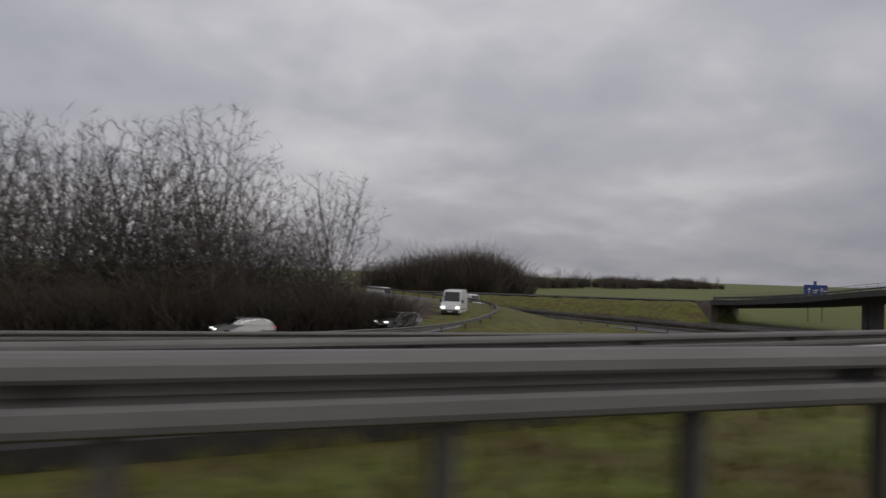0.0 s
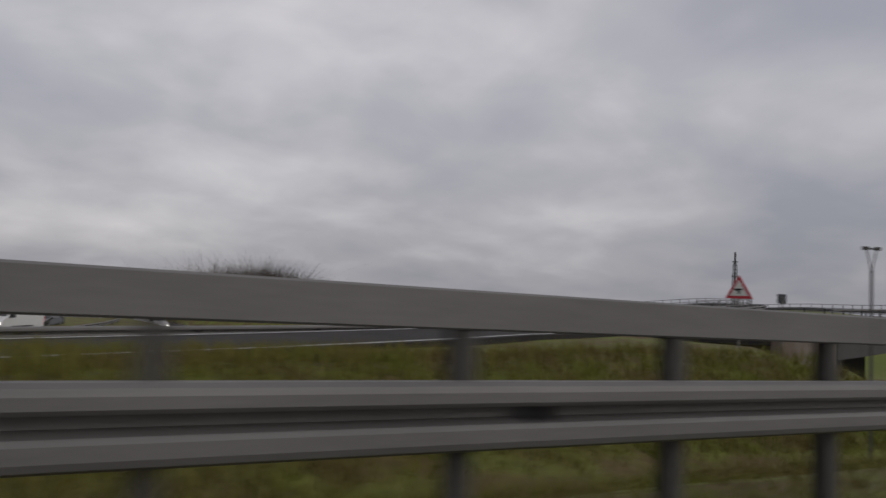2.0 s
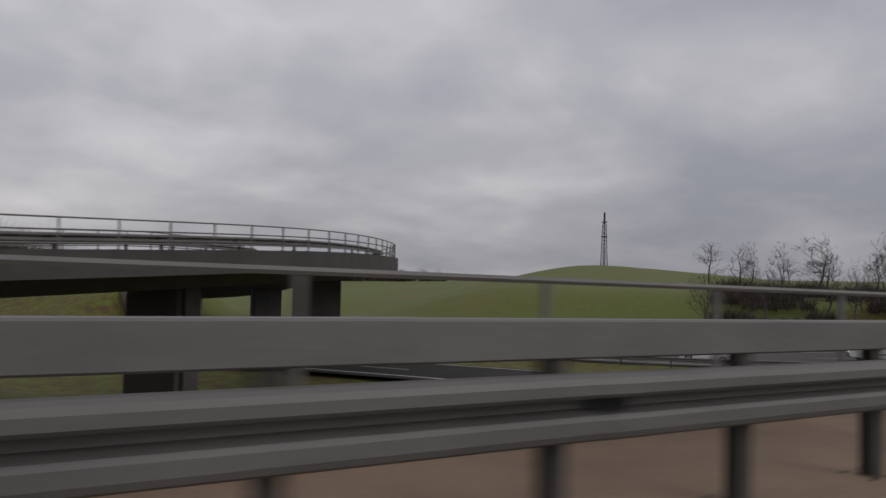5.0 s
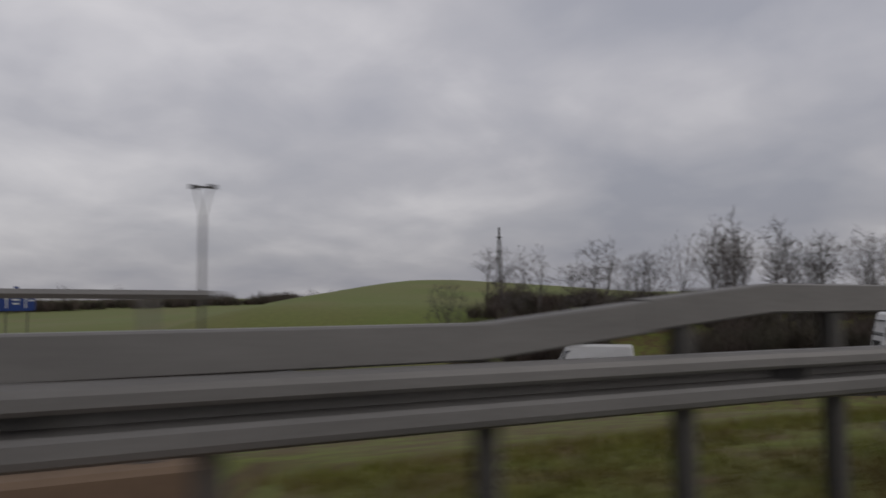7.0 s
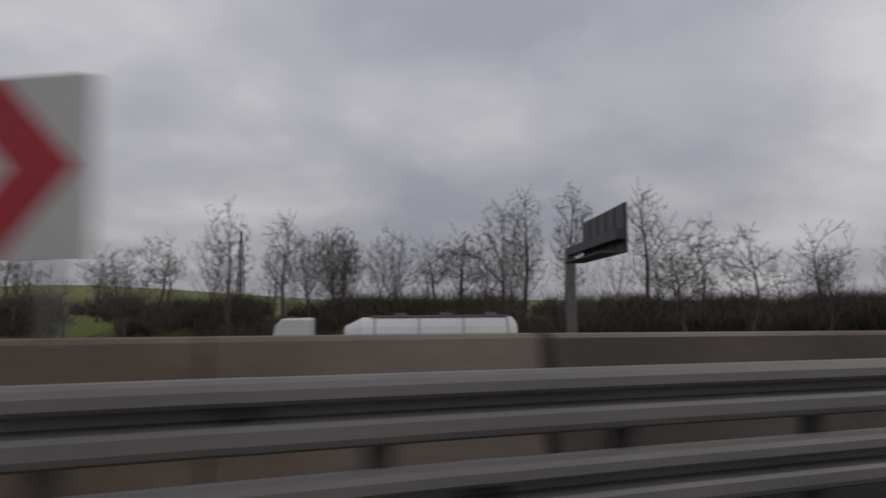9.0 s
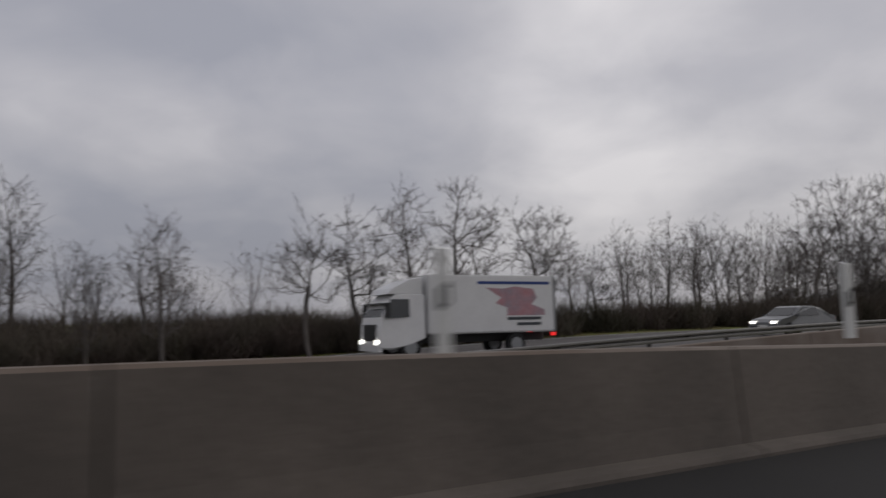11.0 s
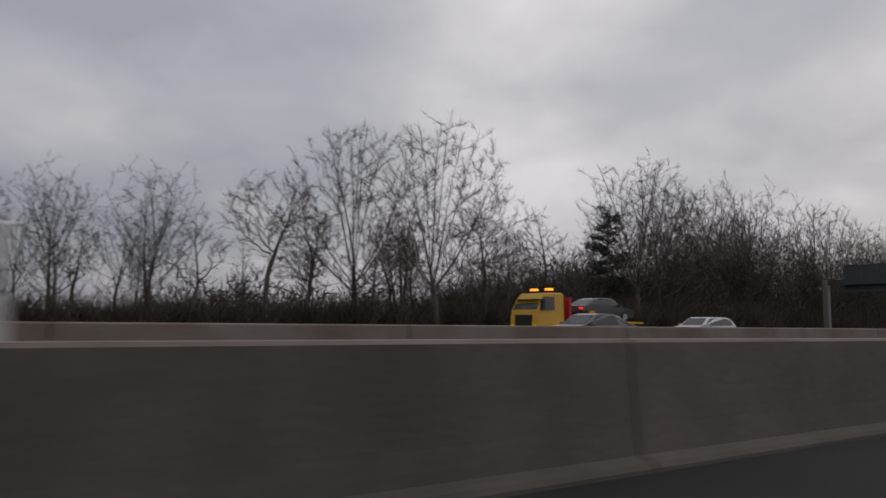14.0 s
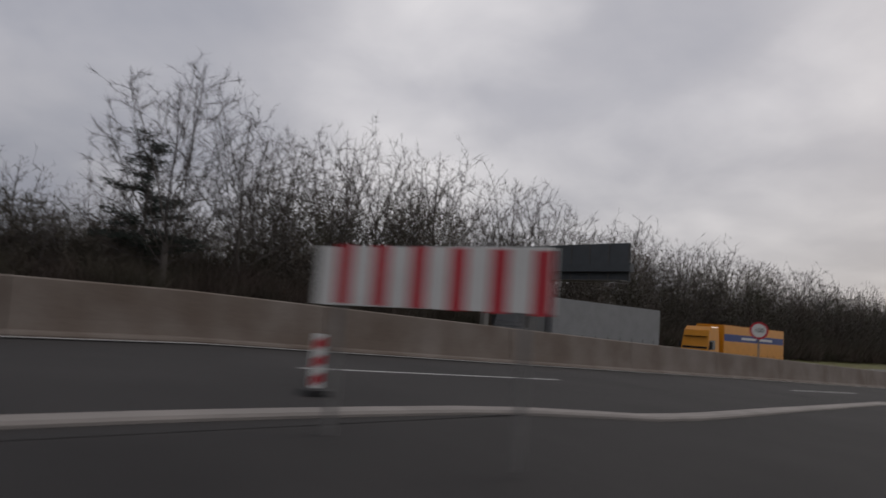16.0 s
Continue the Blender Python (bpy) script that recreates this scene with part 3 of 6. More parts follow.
handrail("bridge_handrail", EDGE, 0.94, "plain steel handrail along the bridge's edge", 2.0, (1.0, 0.08), 0.03)
# the bridge that carries the slip road
DECK = span(RAMP_LINE, 42, 78.6)
deck = root("slip_road_bridge", Matrix.Translation(DECK[0]), "concrete bridge under the slip road with a raised kerb", "bridge")
bm = sweep(bmesh.new(), [p - DECK[0] for p in DECK], [(2.2, -0.16), (4.5, -0.16), (4.5, -0.9), (3.4, -1.1), (2.8, -1.5), (-4.6, -1.5), (-5.6, -0.9), (-5.6, -0.16)])
part("deck", bm, CONCRETE, deck)
bm = sweep(bmesh.new(), [p - DECK[0] for p in DECK], [(2.2, -0.15), (2.2, 0.0), (2.25, 0.03), (4.12, 0.05), (4.14, 0.26), (4.18, 0.29), (4.52, 0.31), (4.56, 0.28), (4.56, -0.45), (4.505, -0.45), (4.505, -0.15)])
part("kerb", bm, SANDY, deck, "sandy stained concrete kerb")
for x in (46.5, 67.5):
    p = min(DECK, key=lambda q: abs(q.x - x))
    bm = bmesh.new()
    box(bm, -0.6, 0.6, -4.5, 3.0, ground(p.x, p.y) - 0.3 - DECK[0].z, p.z - 1.5 - DECK[0].z)
    part("pier", bm, CONCRETE, deck, at=Matrix.Translation((p.x - DECK[0].x, p.y - DECK[0].y, 0)))
# the rail on the far side of the curving ramp, and rails along the roads below
FAR_L = [p for p in LOOP_LINE if -70 < p.x < 34 and p.y < 60]
FAR = offset(FAR_L, lambda i: outer(FAR_L[i]))
rail_run("ramp_rail", FAR, along([(-70, 0.5), (0, 0.24), (9, 0.22), (24, 0.1), (34, 0.4)], FAR), "grey steel guard rail along the curving ramp", posts=4.0, post_top=0.1)
PR = [Vector((x, y, ground(x, y))) for x, y in [(-60 + 2 * i, 23.6 + 0.4 * smooth(-60, -14, -60 + 2 * i) - 0.4 * smooth(-14, 12, -60 + 2 * i)) for i in range(34)]]
rail_run("verge_rail", PR, lambda i: -1.0 - PR[i].z, "grey steel guard rail on the bank below the ramp", posts=4.0, post_top=0.9)
LR = offset([p for p in LOW_LINE if 10 < p.y < 110], 4.8)
rail_run("low_road_rail", LR, 0.72, "grey steel guard rail beside the low road", posts=4.0, post_top=0.68, piece=2)
LN = offset([p for p in LOW_LINE if 34 < p.y < 146], -4.3)
rail_run("low_road_rail", LN, 0.72, "grey steel guard rail beside the low road", posts=4.0, post_top=0.68, piece=2)
LF = offset([p for p in LOW_LINE if 110 <= p.y < 146], 4.8)
rail_run("low_road_rail", LF, 0.72, "grey steel guard rail beside the low road", posts=4.0, post_top=0.68, piece=2)
MR = offset([p for p in M_LINE if -240 < (Vector((p.x, p.y)) - M0).dot(MD) < -40], 7.4)
rail_run("motorway_rail", MR, 0.72, "grey steel guard rail in the motorway's median", posts=4.0, post_top=0.68, piece=2)
WR = offset([p for p in WIND_LINE if p.x > -70], -4.0)
rail_run("winding_road_rail", WR, 0.72, "grey steel guard rail beside the winding road", posts=4.0, post_top=0.68, piece=2)

# ---- concrete barriers, in cast pieces ----
WALL = [(0.0, 1.0), (-0.09, 0.995), (-0.115, 0.97), (-0.17, 0.32), (-0.20, 0.10), (-0.36, 0.07), (-0.385, 0.03), (-0.385, -0.1), (0.20, -0.1), (0.20, 0.10), (0.17, 0.32), (0.115, 0.97), (0.09, 0.995)]


def barrier(name, line, piece, material, label, height=1.0):
    o = line[0]
    ob = root(name, Matrix.Translation(o), label, "barrier")
    for i in range(0, len(line) - 1, piece):
        seg = line[i:i + piece + 1]
        if len(seg) < 2:
            continue
        bm = bmesh.new()
        rings = []
        for j, p in enumerate(seg):
            d, n = side(line, i + j)
            p = p - o + d * (0.015 if j == 0 else -0.015 if j == len(seg) - 1 else 0)
            h = height(i + j) if callable(height) else height
            rings.append([bm.verts.new(p + n * a + Vector((0, 0, b * h if b > 0 else b))) for a, b in WALL])
        k = len(WALL)
        for r, s in zip(rings, rings[1:]):
            for q in range(k):
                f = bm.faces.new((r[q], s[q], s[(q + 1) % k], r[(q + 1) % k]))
                # the top faces take the second, paler concrete
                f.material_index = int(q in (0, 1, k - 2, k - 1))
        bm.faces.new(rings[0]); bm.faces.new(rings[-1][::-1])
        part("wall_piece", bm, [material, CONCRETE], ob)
    return ob


WX = [p for p in RAMP_LINE if p.x > 104 and p.y > -91.2]
WL = offset(WX, along([(104, 4.3), (116, 4.43), (130, 4.45), (150, 4.5), (163, 4.6)], WX))
barrier("concrete_barrier", WL, 5, BROWN_CONCRETE, "dark brown concrete barrier with a paler top beside the slip road, ending in a sloped piece",
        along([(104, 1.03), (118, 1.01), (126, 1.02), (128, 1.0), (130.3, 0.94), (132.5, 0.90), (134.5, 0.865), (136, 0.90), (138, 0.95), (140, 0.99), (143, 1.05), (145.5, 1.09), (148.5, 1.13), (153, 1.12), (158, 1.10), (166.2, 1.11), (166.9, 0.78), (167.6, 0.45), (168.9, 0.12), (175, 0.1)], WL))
CX = [p for p in RAMP_LINE if 88.4 < p.x < 104.6]
CL = offset(CX, along([(85, 3.9), (92, 3.95), (104.5, 4.3)], CX))
barrier("pale_barrier", CL, 5, CONCRETE, "pale concrete barrier behind the rail's end, rising from a sloped piece", along([(89.4, 0.75), (90.8, 1.02), (108, 1.03)], CL))
MB = [p for p in M_LINE if -86 < (Vector((p.x, p.y)) - M0).dot(MD) < 420]
barrier("median_barrier", MB, 2, CONCRETE, "long pale concrete barrier along the motorway", 0.95)
# ---- the curving bridge ----
BR = [p for p in LOOP_LINE if p.x > 33.4 and p.y < 113]
B0 = BR[0].copy()
bridge = root("curved_bridge", Matrix.Translation(B0), "curving concrete ramp bridge with steel railings and dark soffit", "bridge")
BL = [p - B0 for p in BR]
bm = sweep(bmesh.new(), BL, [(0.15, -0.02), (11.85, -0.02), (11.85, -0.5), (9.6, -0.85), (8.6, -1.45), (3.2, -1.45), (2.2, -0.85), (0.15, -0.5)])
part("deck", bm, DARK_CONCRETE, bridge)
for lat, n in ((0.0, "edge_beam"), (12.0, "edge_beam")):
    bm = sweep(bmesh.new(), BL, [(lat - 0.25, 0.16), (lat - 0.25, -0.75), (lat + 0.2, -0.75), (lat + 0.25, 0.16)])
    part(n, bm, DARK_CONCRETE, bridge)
for k, off in ((0.0, 0), (12.0, 1)):
    handrail("parapet_railing", [p + Vector((0, 0, 0.16)) for p in offset(BR, k)[14 * off:]], 1.0, "grey steel railing on the curving bridge's edge beam", 2.0, (1.0, 0.62, 0.2), 0.032)
for k in (1.1, 11.0):
    rail_run("bridge_rail", offset(BR, k), 0.72, "steel guard rail along the curving bridge's roadway", posts=4.0, post_top=0.69)


def pier(x, y, w, d):
    i, lat, dist = near_line(BR, x, y)
    p = BR[i]
    dd, n = side(BR, i)
    c = p + n * 6.0
    z0 = ground(c.x, c.y) - 0.4
    bm = bmesh.new()
    box(bm, -w / 2, w / 2, -d / 2, d / 2, z0 - B0.z, p.z - 1.3 - B0.z)
    bmesh.ops.bevel(bm, geom=[e for e in bm.edges if abs((e.verts[0].co - e.verts[1].co).z) > 1], offset=0.25, segments=2, affect="EDGES")
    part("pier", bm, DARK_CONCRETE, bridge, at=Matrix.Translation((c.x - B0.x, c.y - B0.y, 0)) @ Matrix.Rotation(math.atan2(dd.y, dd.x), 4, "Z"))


pier(60, 30, 1.4, 3.6)
pier(78, 50, 1.6, 3.8)
pier(86.5, 82, 1.4, 3.6)
for i, name in ((0, "abutment"), (len(BR) - 1, "abutment")):
    p = BR[i]
    dd, n = side(BR, i)
    s = 1 if i == 0 else -1
    bm = bmesh.new()
    box(bm, -3.2, 0.0, -0.2, 12.2, -6.6, -0.10)
    box(bm, -0.9, -0.2, -0.25, 0.15, -6.6, 0.12)
    # wing wall, cut down along the bank
    vs = [bm.verts.new(q) for q in ((-1.0, -0.25, 0.1), (-5.2, -0.25, 0.1), (-5.2, -0.25, -1.2), (-1.0, -0.25, -6.6), (-1.0, 0.15, 0.1), (-5.2, 0.15, 0.1), (-5.2, 0.15, -1.2), (-1.0, 0.15, -6.6))]
    for f in ((0, 1, 2, 3), (7, 6, 5, 4), (0, 4, 5, 1), (1, 5, 6, 2), (2, 6, 7, 3), (3, 7, 4, 0)):
        bm.faces.new([vs[q] for q in f])
    part(name, bm, CONCRETE, bridge, "pale concrete abutment with a sloped wing wall",
         at=Matrix.Translation(p - B0) @ Matrix.Rotation(math.atan2(dd.y, dd.x), 4, "Z") @ Matrix.Diagonal((s, 1, 1, 1)))
# ---- trees and scrub ----
def raw_mesh(name, verts, faces, material):
    me = bpy.data.meshes.new(name)
    me.from_pydata(verts, [], faces)
    for m in (material if isinstance(material, (list, tuple)) else [material]):
        me.materials.append(m)
    me.update()
    return me


def limb(V, F, pts, radii, n):
    """A bent, tapering branch as a tube of n sides."""
    base = len(V)
    for i, p in enumerate(pts):
        a = pts[min(i + 1, len(pts) - 1)] - pts[max(i - 1, 0)]
        a.normalize()
        u = a.orthogonal().normalized()
        w = a.cross(u)
        for j in range(n):
            c, s = math.cos(2 * math.pi * j / n), math.sin(2 * math.pi * j / n)
            V.append(tuple(p + (u * c + w * s) * radii[i]))
    for i in range(len(pts) - 1):
        for j in range(n):
            a, b = base + i * n + j, base + i * n + (j + 1) % n
            F.append((a, b, b + n, a + n))


def grow(rng, p, d, length, r, segs, wander, rise):
    pts, radii = [p.copy()], [r]
    d = d.normalized()
    for i in range(segs):
        d = (d + Vector((rng.gauss(0, wander), rng.gauss(0, wander), rng.gauss(0, wander) + rise))).normalized()
        p = p + d * (length / segs)
        pts.append(p.copy())
        radii.append(r * (1 - 0.82 * (i + 1) / segs))
    return pts, radii


# bare trunk, height of the leader, the dome's middle, half width and half height, tips, thrift in length, aversion to level growth, tufts, sway
HABIT = dict(oak=(0.15, 0.30, 0.58, 0.36, 0.41, 620, 0.30, 0.5, 0, 0.04), poplar=(0.14, 0.55, 0.57, 0.28, 0.43, 430, 0.22, 0.8, 0, 0.05),
             birch=(0.20, 0.95, 0.60, 0.19, 0.40, 400, 0.14, 0.7, 0, 0.05), alder=(0.30, 0.90, 0.66, 0.24, 0.33, 420, 0.26, 0.3, 19, 0.11),
             bush=(0.02, 0.10, 0.50, 0.52, 0.48, 330, 0.35, 0.5, 0, 0.1))
# the main limbs: how many, and how steeply the lowest and the highest set off, in degrees
MAIN_BOUGHS = dict(oak=(11, 38, 84), poplar=(12, 44, 74), birch=(14, 35, 60), alder=(10, 22, 58), bush=(9, 45, 85))


def crown_points(gen, h, mid, wide, tall, count, tufts_in):
    """The tips that the branches grow towards, in an uneven dome or in tufts within it."""
    def inside(n, out):
        v = gen.normal(size=(n, 3))
        v /= np.linalg.norm(v, axis=1)[:, None]
        lobes = np.array([0.98 + 0.42 * noise.noise(Vector(q * 1.7 + out)) for q in v])
        return v * (gen.random(n) ** 0.36 * lobes)[:, None]
    size = np.array((wide * h, wide * h, tall * h))
    if not tufts_in:
        p = inside(count, gen.uniform(0, 50))
    else:
        c = inside(tufts_in, gen.uniform(0, 50))
        p = c[gen.integers(0, tufts_in, count)] + gen.normal(size=(count, 3)) * np.array((0.24, 0.24, 0.10))
    return p * size + np.array((0, 0, mid * h))


def tree_meshes(seed, height, style, fine=1.0):
    """Trunk with limbs, and the crown's bare branches and twigs, at true size."""
    rng, gen = random.Random(seed), np.random.default_rng(seed)
    clear, leader, mid, wide, tall, count, thrift, level, tufts_in, sway = HABIT[style]
    h = height
    size = 6000
    P, D, par, run = np.zeros((size, 3)), np.zeros((size, 3)), np.full(size, -1), np.zeros(size)
    # the trunk, gently bent
    n, p, d = 1, np.array((0, 0, -0.4)), np.array((rng.gauss(0, 0.05), rng.gauss(0, 0.05), 1.0))
    P[0], D[0] = p, (0, 0, 1)
    while p[2] < leader * h:
        d = d + np.array((rng.gauss(0, sway), rng.gauss(0, sway), 0.10))
        d /= np.linalg.norm(d)
        p = p + d * 0.5
        P[n], D[n], par[n], run[n] = p, d, n - 1, max(0.0, p[2] - clear * h)
        n += 1
    first = next((i for i in range(n) if P[i, 2] >= clear * h), n - 1)
    stem = n
    # the main limbs, which sweep up to the dome's edge
    many, low, high = MAIN_BOUGHS[style]
    for q in range(many):
        f = (q + 0.5) / many
        j = first + int((stem - 1 - first) * (0.15 + 0.85 * f))
        ang, up = q * 2.4 + rng.gauss(0, 0.3), radians(low + (high - low) * f + rng.gauss(0, 6))
        c, way = P[j].copy(), np.array((math.cos(ang) * math.cos(up), math.sin(ang) * math.cos(up), math.sin(up)))
        last = j
        for k in range(60):
            way = way + np.array((rng.gauss(0, 0.035), rng.gauss(0, 0.035), 0.035))
            way /= np.linalg.norm(way)
            c = c + way * 0.5
            if (c[0] ** 2 + c[1] ** 2) / (wide * h) ** 2 + ((c[2] - mid * h) / (tall * h)) ** 2 > 0.86 and k > 2:
                break
            P[n], D[n], par[n], run[n] = c, way, last, run[last] + 0.5
            last, n = n, n + 1
    T = crown_points(gen, h, mid, wide, tall, int(count * (0.38 + 0.62 * fine)), tufts_in)
    T = T[T[:, 2] > clear * h]
    T = T[np.argsort(np.linalg.norm(T - P[first], axis=1))]
    tips = []
    for q in T:
        v = q - P[first:n]
        far = np.linalg.norm(v, axis=1) + 1e-6
        u = v / far[:, None]
        cost = far * (1 + level * np.clip(0.45 - u[:, 2], 0, None) + 0.5 * np.clip(0.35 - (u * D[first:n]).sum(1), 0, None)) + thrift * run[first:n]
        j = first + int(np.argmin(cost))
        length, way = far[j - first], u[j - first]
        steps = max(1, int(length / 0.6))
        bend = P[j] + (D[j] * 0.55 + way * 0.45) * length * 0.5
        last = j
        for k in range(1, steps + 1):
            w = k / steps
            c = P[j] * (1 - w) ** 2 + bend * 2 * w * (1 - w) + q * w * w + gen.normal(size=3) * 0.02 * (k < steps)
            if n >= size:
                break
            e = c - P[last]
            ln = np.linalg.norm(e) + 1e-6
            P[n], D[n], par[n], run[n] = c, e / ln, last, run[last] + ln
            last = n
            n += 1
        tips.append(last)
    # each branch is as thick as what it carries
    load = np.zeros(n)
    load[tips] = 1
    for i in range(n - 1, 0, -1):
        load[i] = max(load[i], 1.0 if i >= stem else 0.4)
        load[par[i]] += load[i]
    R = (0.011 * h + 0.04) * (load / load[0]) ** 0.62
    kids = [[] for _ in range(n)]
    for i in range(1, n):
        kids[par[i]].append(i)
    TV, TF, CV, CF = [], [], [], []
    starts = [0]
    while starts:
        i = starts.pop()
        chain = ([par[i]] if par[i] >= 0 else []) + [i]
        while kids[i]:
            order = sorted(kids[i], key=lambda c: -load[c])
            starts += order[1:]
            i = order[0]
            chain.append(i)
        r = [max(float(R[c]), 0.006) for c in chain]
        if len(chain) > 1:
            r[0] = r[1]
            V, F = (TV, TF) if r[0] > 0.035 else (CV, CF)
            limb(V, F, [Vector(P[c]) for c in chain], r, 7 if r[0] > 0.12 else 5 if r[0] > 0.05 else 3)
    # the finest twigs, slivers that taper to their tips
    thin = [i for i in range(stem, n) if R[i] < 0.032]
    total = int((11000 if style == "oak" and fine == 1.0 else 6000 if style == "oak" else 5000) * fine)
    pick = gen.choice(thin, total)
    B = P[pick] - D[pick] * gen.random((total, 1)) * 0.6
    W = D[pick] + gen.normal(size=(total, 3)) * (0.55, 0.55, 0.45) + (0, 0, 0.08 if style != "birch" else -0.22)
    W /= np.linalg.norm(W, axis=1)[:, None]
    Q = B + W * gen.uniform(0.25, 0.75, (total, 1)) * (0.45 + 0.045 * h)
    A = np.cross(W, gen.normal(size=(total, 3)))
    A *= 0.0072 / math.sqrt(fine) / np.linalg.norm(A, axis=1)[:, None]
    b = len(CV)
    CV += [tuple(v) for t in zip(B + A, B - A, Q) for v in t]
    CF += [(b + 3 * i, b + 3 * i + 1, b + 3 * i + 2) for i in range(total)]
    return raw_mesh("trunk", TV, TF, BARK), raw_mesh("crown", CV, CF, TWIGS)


TREES = {}
for style, seeds, h in (("oak", (3, 8, 14), 13.0), ("alder", (5, 6, 9, 21), 11.0), ("birch", (4, 17), 12.0), ("poplar", (11, 12), 13.0), ("bush", (31, 32, 33), 4.5)):
    TREES[style] = [(tree_meshes(s, h, style), h) for s in seeds]
    TREES[style + "_far"] = [(tree_meshes(s + 1, h, style, 0.40), h) for s in seeds[:2] + seeds[2:3]]
TREE_LABEL = dict(oak="bare winter oak with a broad grey crown", alder="bare slender alder with clustered dark twigs", birch="bare birch with fine drooping twigs",
                  poplar="bare roadside tree with upswept branches", bush="leafless brown bush beside the road")
RNG = random.Random(77)


def tree(style, x, y, height, turn=None, which=None, group="roadside trees", sink=0.0):
    if group.startswith(("far", "wood", "young")) and not style.endswith("_far"):
        style += "_far"
    (tm, cm), h = TREES[style][RNG.randrange(len(TREES[style])) if which is None else which % len(TREES[style])]
    s = height / h
    ob = root("bush" if style.startswith("bush") else "tree", Matrix.Translation((x, y, ground(x, y) - sink)) @ Matrix.Rotation(RNG.uniform(0, 6.28) if turn is None else turn, 4, "Z") @ Matrix.Scale(s, 4), TREE_LABEL[style.split("_")[0]], "bush" if style.startswith("bush") else "tree", group)
    for n, me in (("trunk", tm), ("crown", cm)):
        c = new(n, me)
        c.parent = ob
    return ob


def mk(k, m):
    q = M0 + MD * k + ML * m
    return q.x, q.y


# the row beyond the motorway, tree by tree: style, x, y, height
for style, x, y, h, w in (
        ("birch", 139, 6, 9.5, 0), ("alder", 147, -3, 8.5, 0), ("alder", 149, -6, 7.5, 1), ("birch", 153, -10, 6.0, 1),
        ("alder", 158.1, -19.4, 8.2, 2), ("alder", 161.5, -22, 8.6, 0), ("birch", 164, -23.5, 9.6, 0), ("alder", 165.9, -26.3, 10.2, 1), ("alder", 167.6, -31.3, 8.8, 3), ("alder", 172, -31.8, 7.2, 2),
        ("alder", 175.5, -36, 6.0, 0), ("birch", 181, -38, 6.6, 1), ("birch", 185, -44.2, 8.6, 0), ("birch", 187, -42, 9.0, 1), ("poplar", 188.2, -46.5, 9.4, 0), ("poplar", 190, -51.5, 9.8, 1),
        ("birch", 193, -50, 8.0, 1), ("alder", 194.3, -57, 10.4, 3), ("alder", 196, -59, 9.0, 0), ("oak", 199.8, -61.8, 14.6, 0), ("oak", 199.6, -68.0, 15.2, 1), ("birch", 203, -65, 9.0, 0), ("alder", 206, -71, 9.5, 2),
        ("alder", 210, -76, 8.0, 1), ("oak", 217.5, -86.2, 15.2, 2), ("poplar", 224, -90, 13.5, 0), ("oak", 229, -93, 13.5, 1), ("poplar", 233, -97, 14.5, 1), ("poplar", 237.4, -101, 15.0, 0), ("oak", 240, -104.5, 14.0, 0),
        ("poplar", 243.4, -108.4, 16.2, 1), ("oak", 244.6, -116, 15.8, 2), ("poplar", 249, -121, 15.0, 0), ("oak", 254, -128, 14.0, 1), ("poplar", 260, -137, 14.5, 1), ("oak", 266, -147, 14.0, 0), ("poplar", 272, -157, 14.5, 0),
        ("oak", 281, -170, 14.0, 2), ("poplar", 290, -184, 14.0, 1), ("oak", 301, -199, 14.0, 0), ("poplar", 312, -214, 14.0, 0), ("oak", 325, -232, 14.0, 1), ("oak", 340, -255, 14.0, 2), ("oak", 358, -280, 14.0, 0)):
    tree(style, x, y, h * (1.30 if x > 205 and style != "oak" else 1.16 if x > 205 else 1.06), which=w)
# younger growth that closes the gaps in the row
for i in range(30):
    k = -82 + 3.1 * i + RNG.uniform(-1.2, 1.2)
    if k < -35 and i % 2:
        continue
    x, y = mk(k, 31 + RNG.uniform(-1, 7))
    tree(RNG.choice(["alder", "birch", "birch", "poplar"]), x, y, RNG.uniform(5.5, 9.0), group="young roadside trees")
# a second row behind, which thickens towards the wood
for i in range(70):
    k = -62 + i * 3.6 + RNG.uniform(-2, 2)
    dense = smooth(-20, 45, k)
    if RNG.random() > 0.42 + 0.08 * dense:
        continue
    x, y = mk(k, 36 + 10 * dense + RNG.uniform(0, 12))
    tree(RNG.choice(["oak_far", "oak_far", "oak_far", "poplar_far"]) if dense > 0.4 else RNG.choice(["oak", "poplar", "alder", "birch"]), x, y, 7.5 + 11.0 * dense + RNG.uniform(-1.5, 2))
# the wood's depth
for i in range(30):
    x, y = mk(16 + 8.0 * i + RNG.uniform(-2, 2), 60 + RNG.uniform(0, 26))
    tree(RNG.choice(["oak", "oak", "poplar"]), x, y, RNG.uniform(14, 18), group="wood beyond the motorway")
# beyond the motorway before the bend: young trees on the slope
for style, x, y, h in (("birch", 138, 29, 11.0), ("birch", 141, 26, 10.0), ("oak", 133.6, 35, 8.2), ("alder", 129, 40, 7.5), ("alder", 125, 44, 7.0), ("oak", 121, 49, 6.6), ("birch", 146, 24, 8.0), ("oak", 149, 21.5, 8.0),
                       ("alder", 156.7, 19.5, 8.6), ("birch", 160, 15, 11.5), ("birch", 163, 11.5, 12.0), ("birch", 167, 6, 12.0), ("oak", 152, 30, 7.5), ("alder", 146.4, 50, 8.5), ("oak", 173.6, 50.5, 11.5), ("oak", 165, 43, 10.0), ("oak", 158, 40, 9.0), ("alder", 180, 38, 10.0), ("oak", 186, 30, 10.5)):
    tree(style, x, y, h)
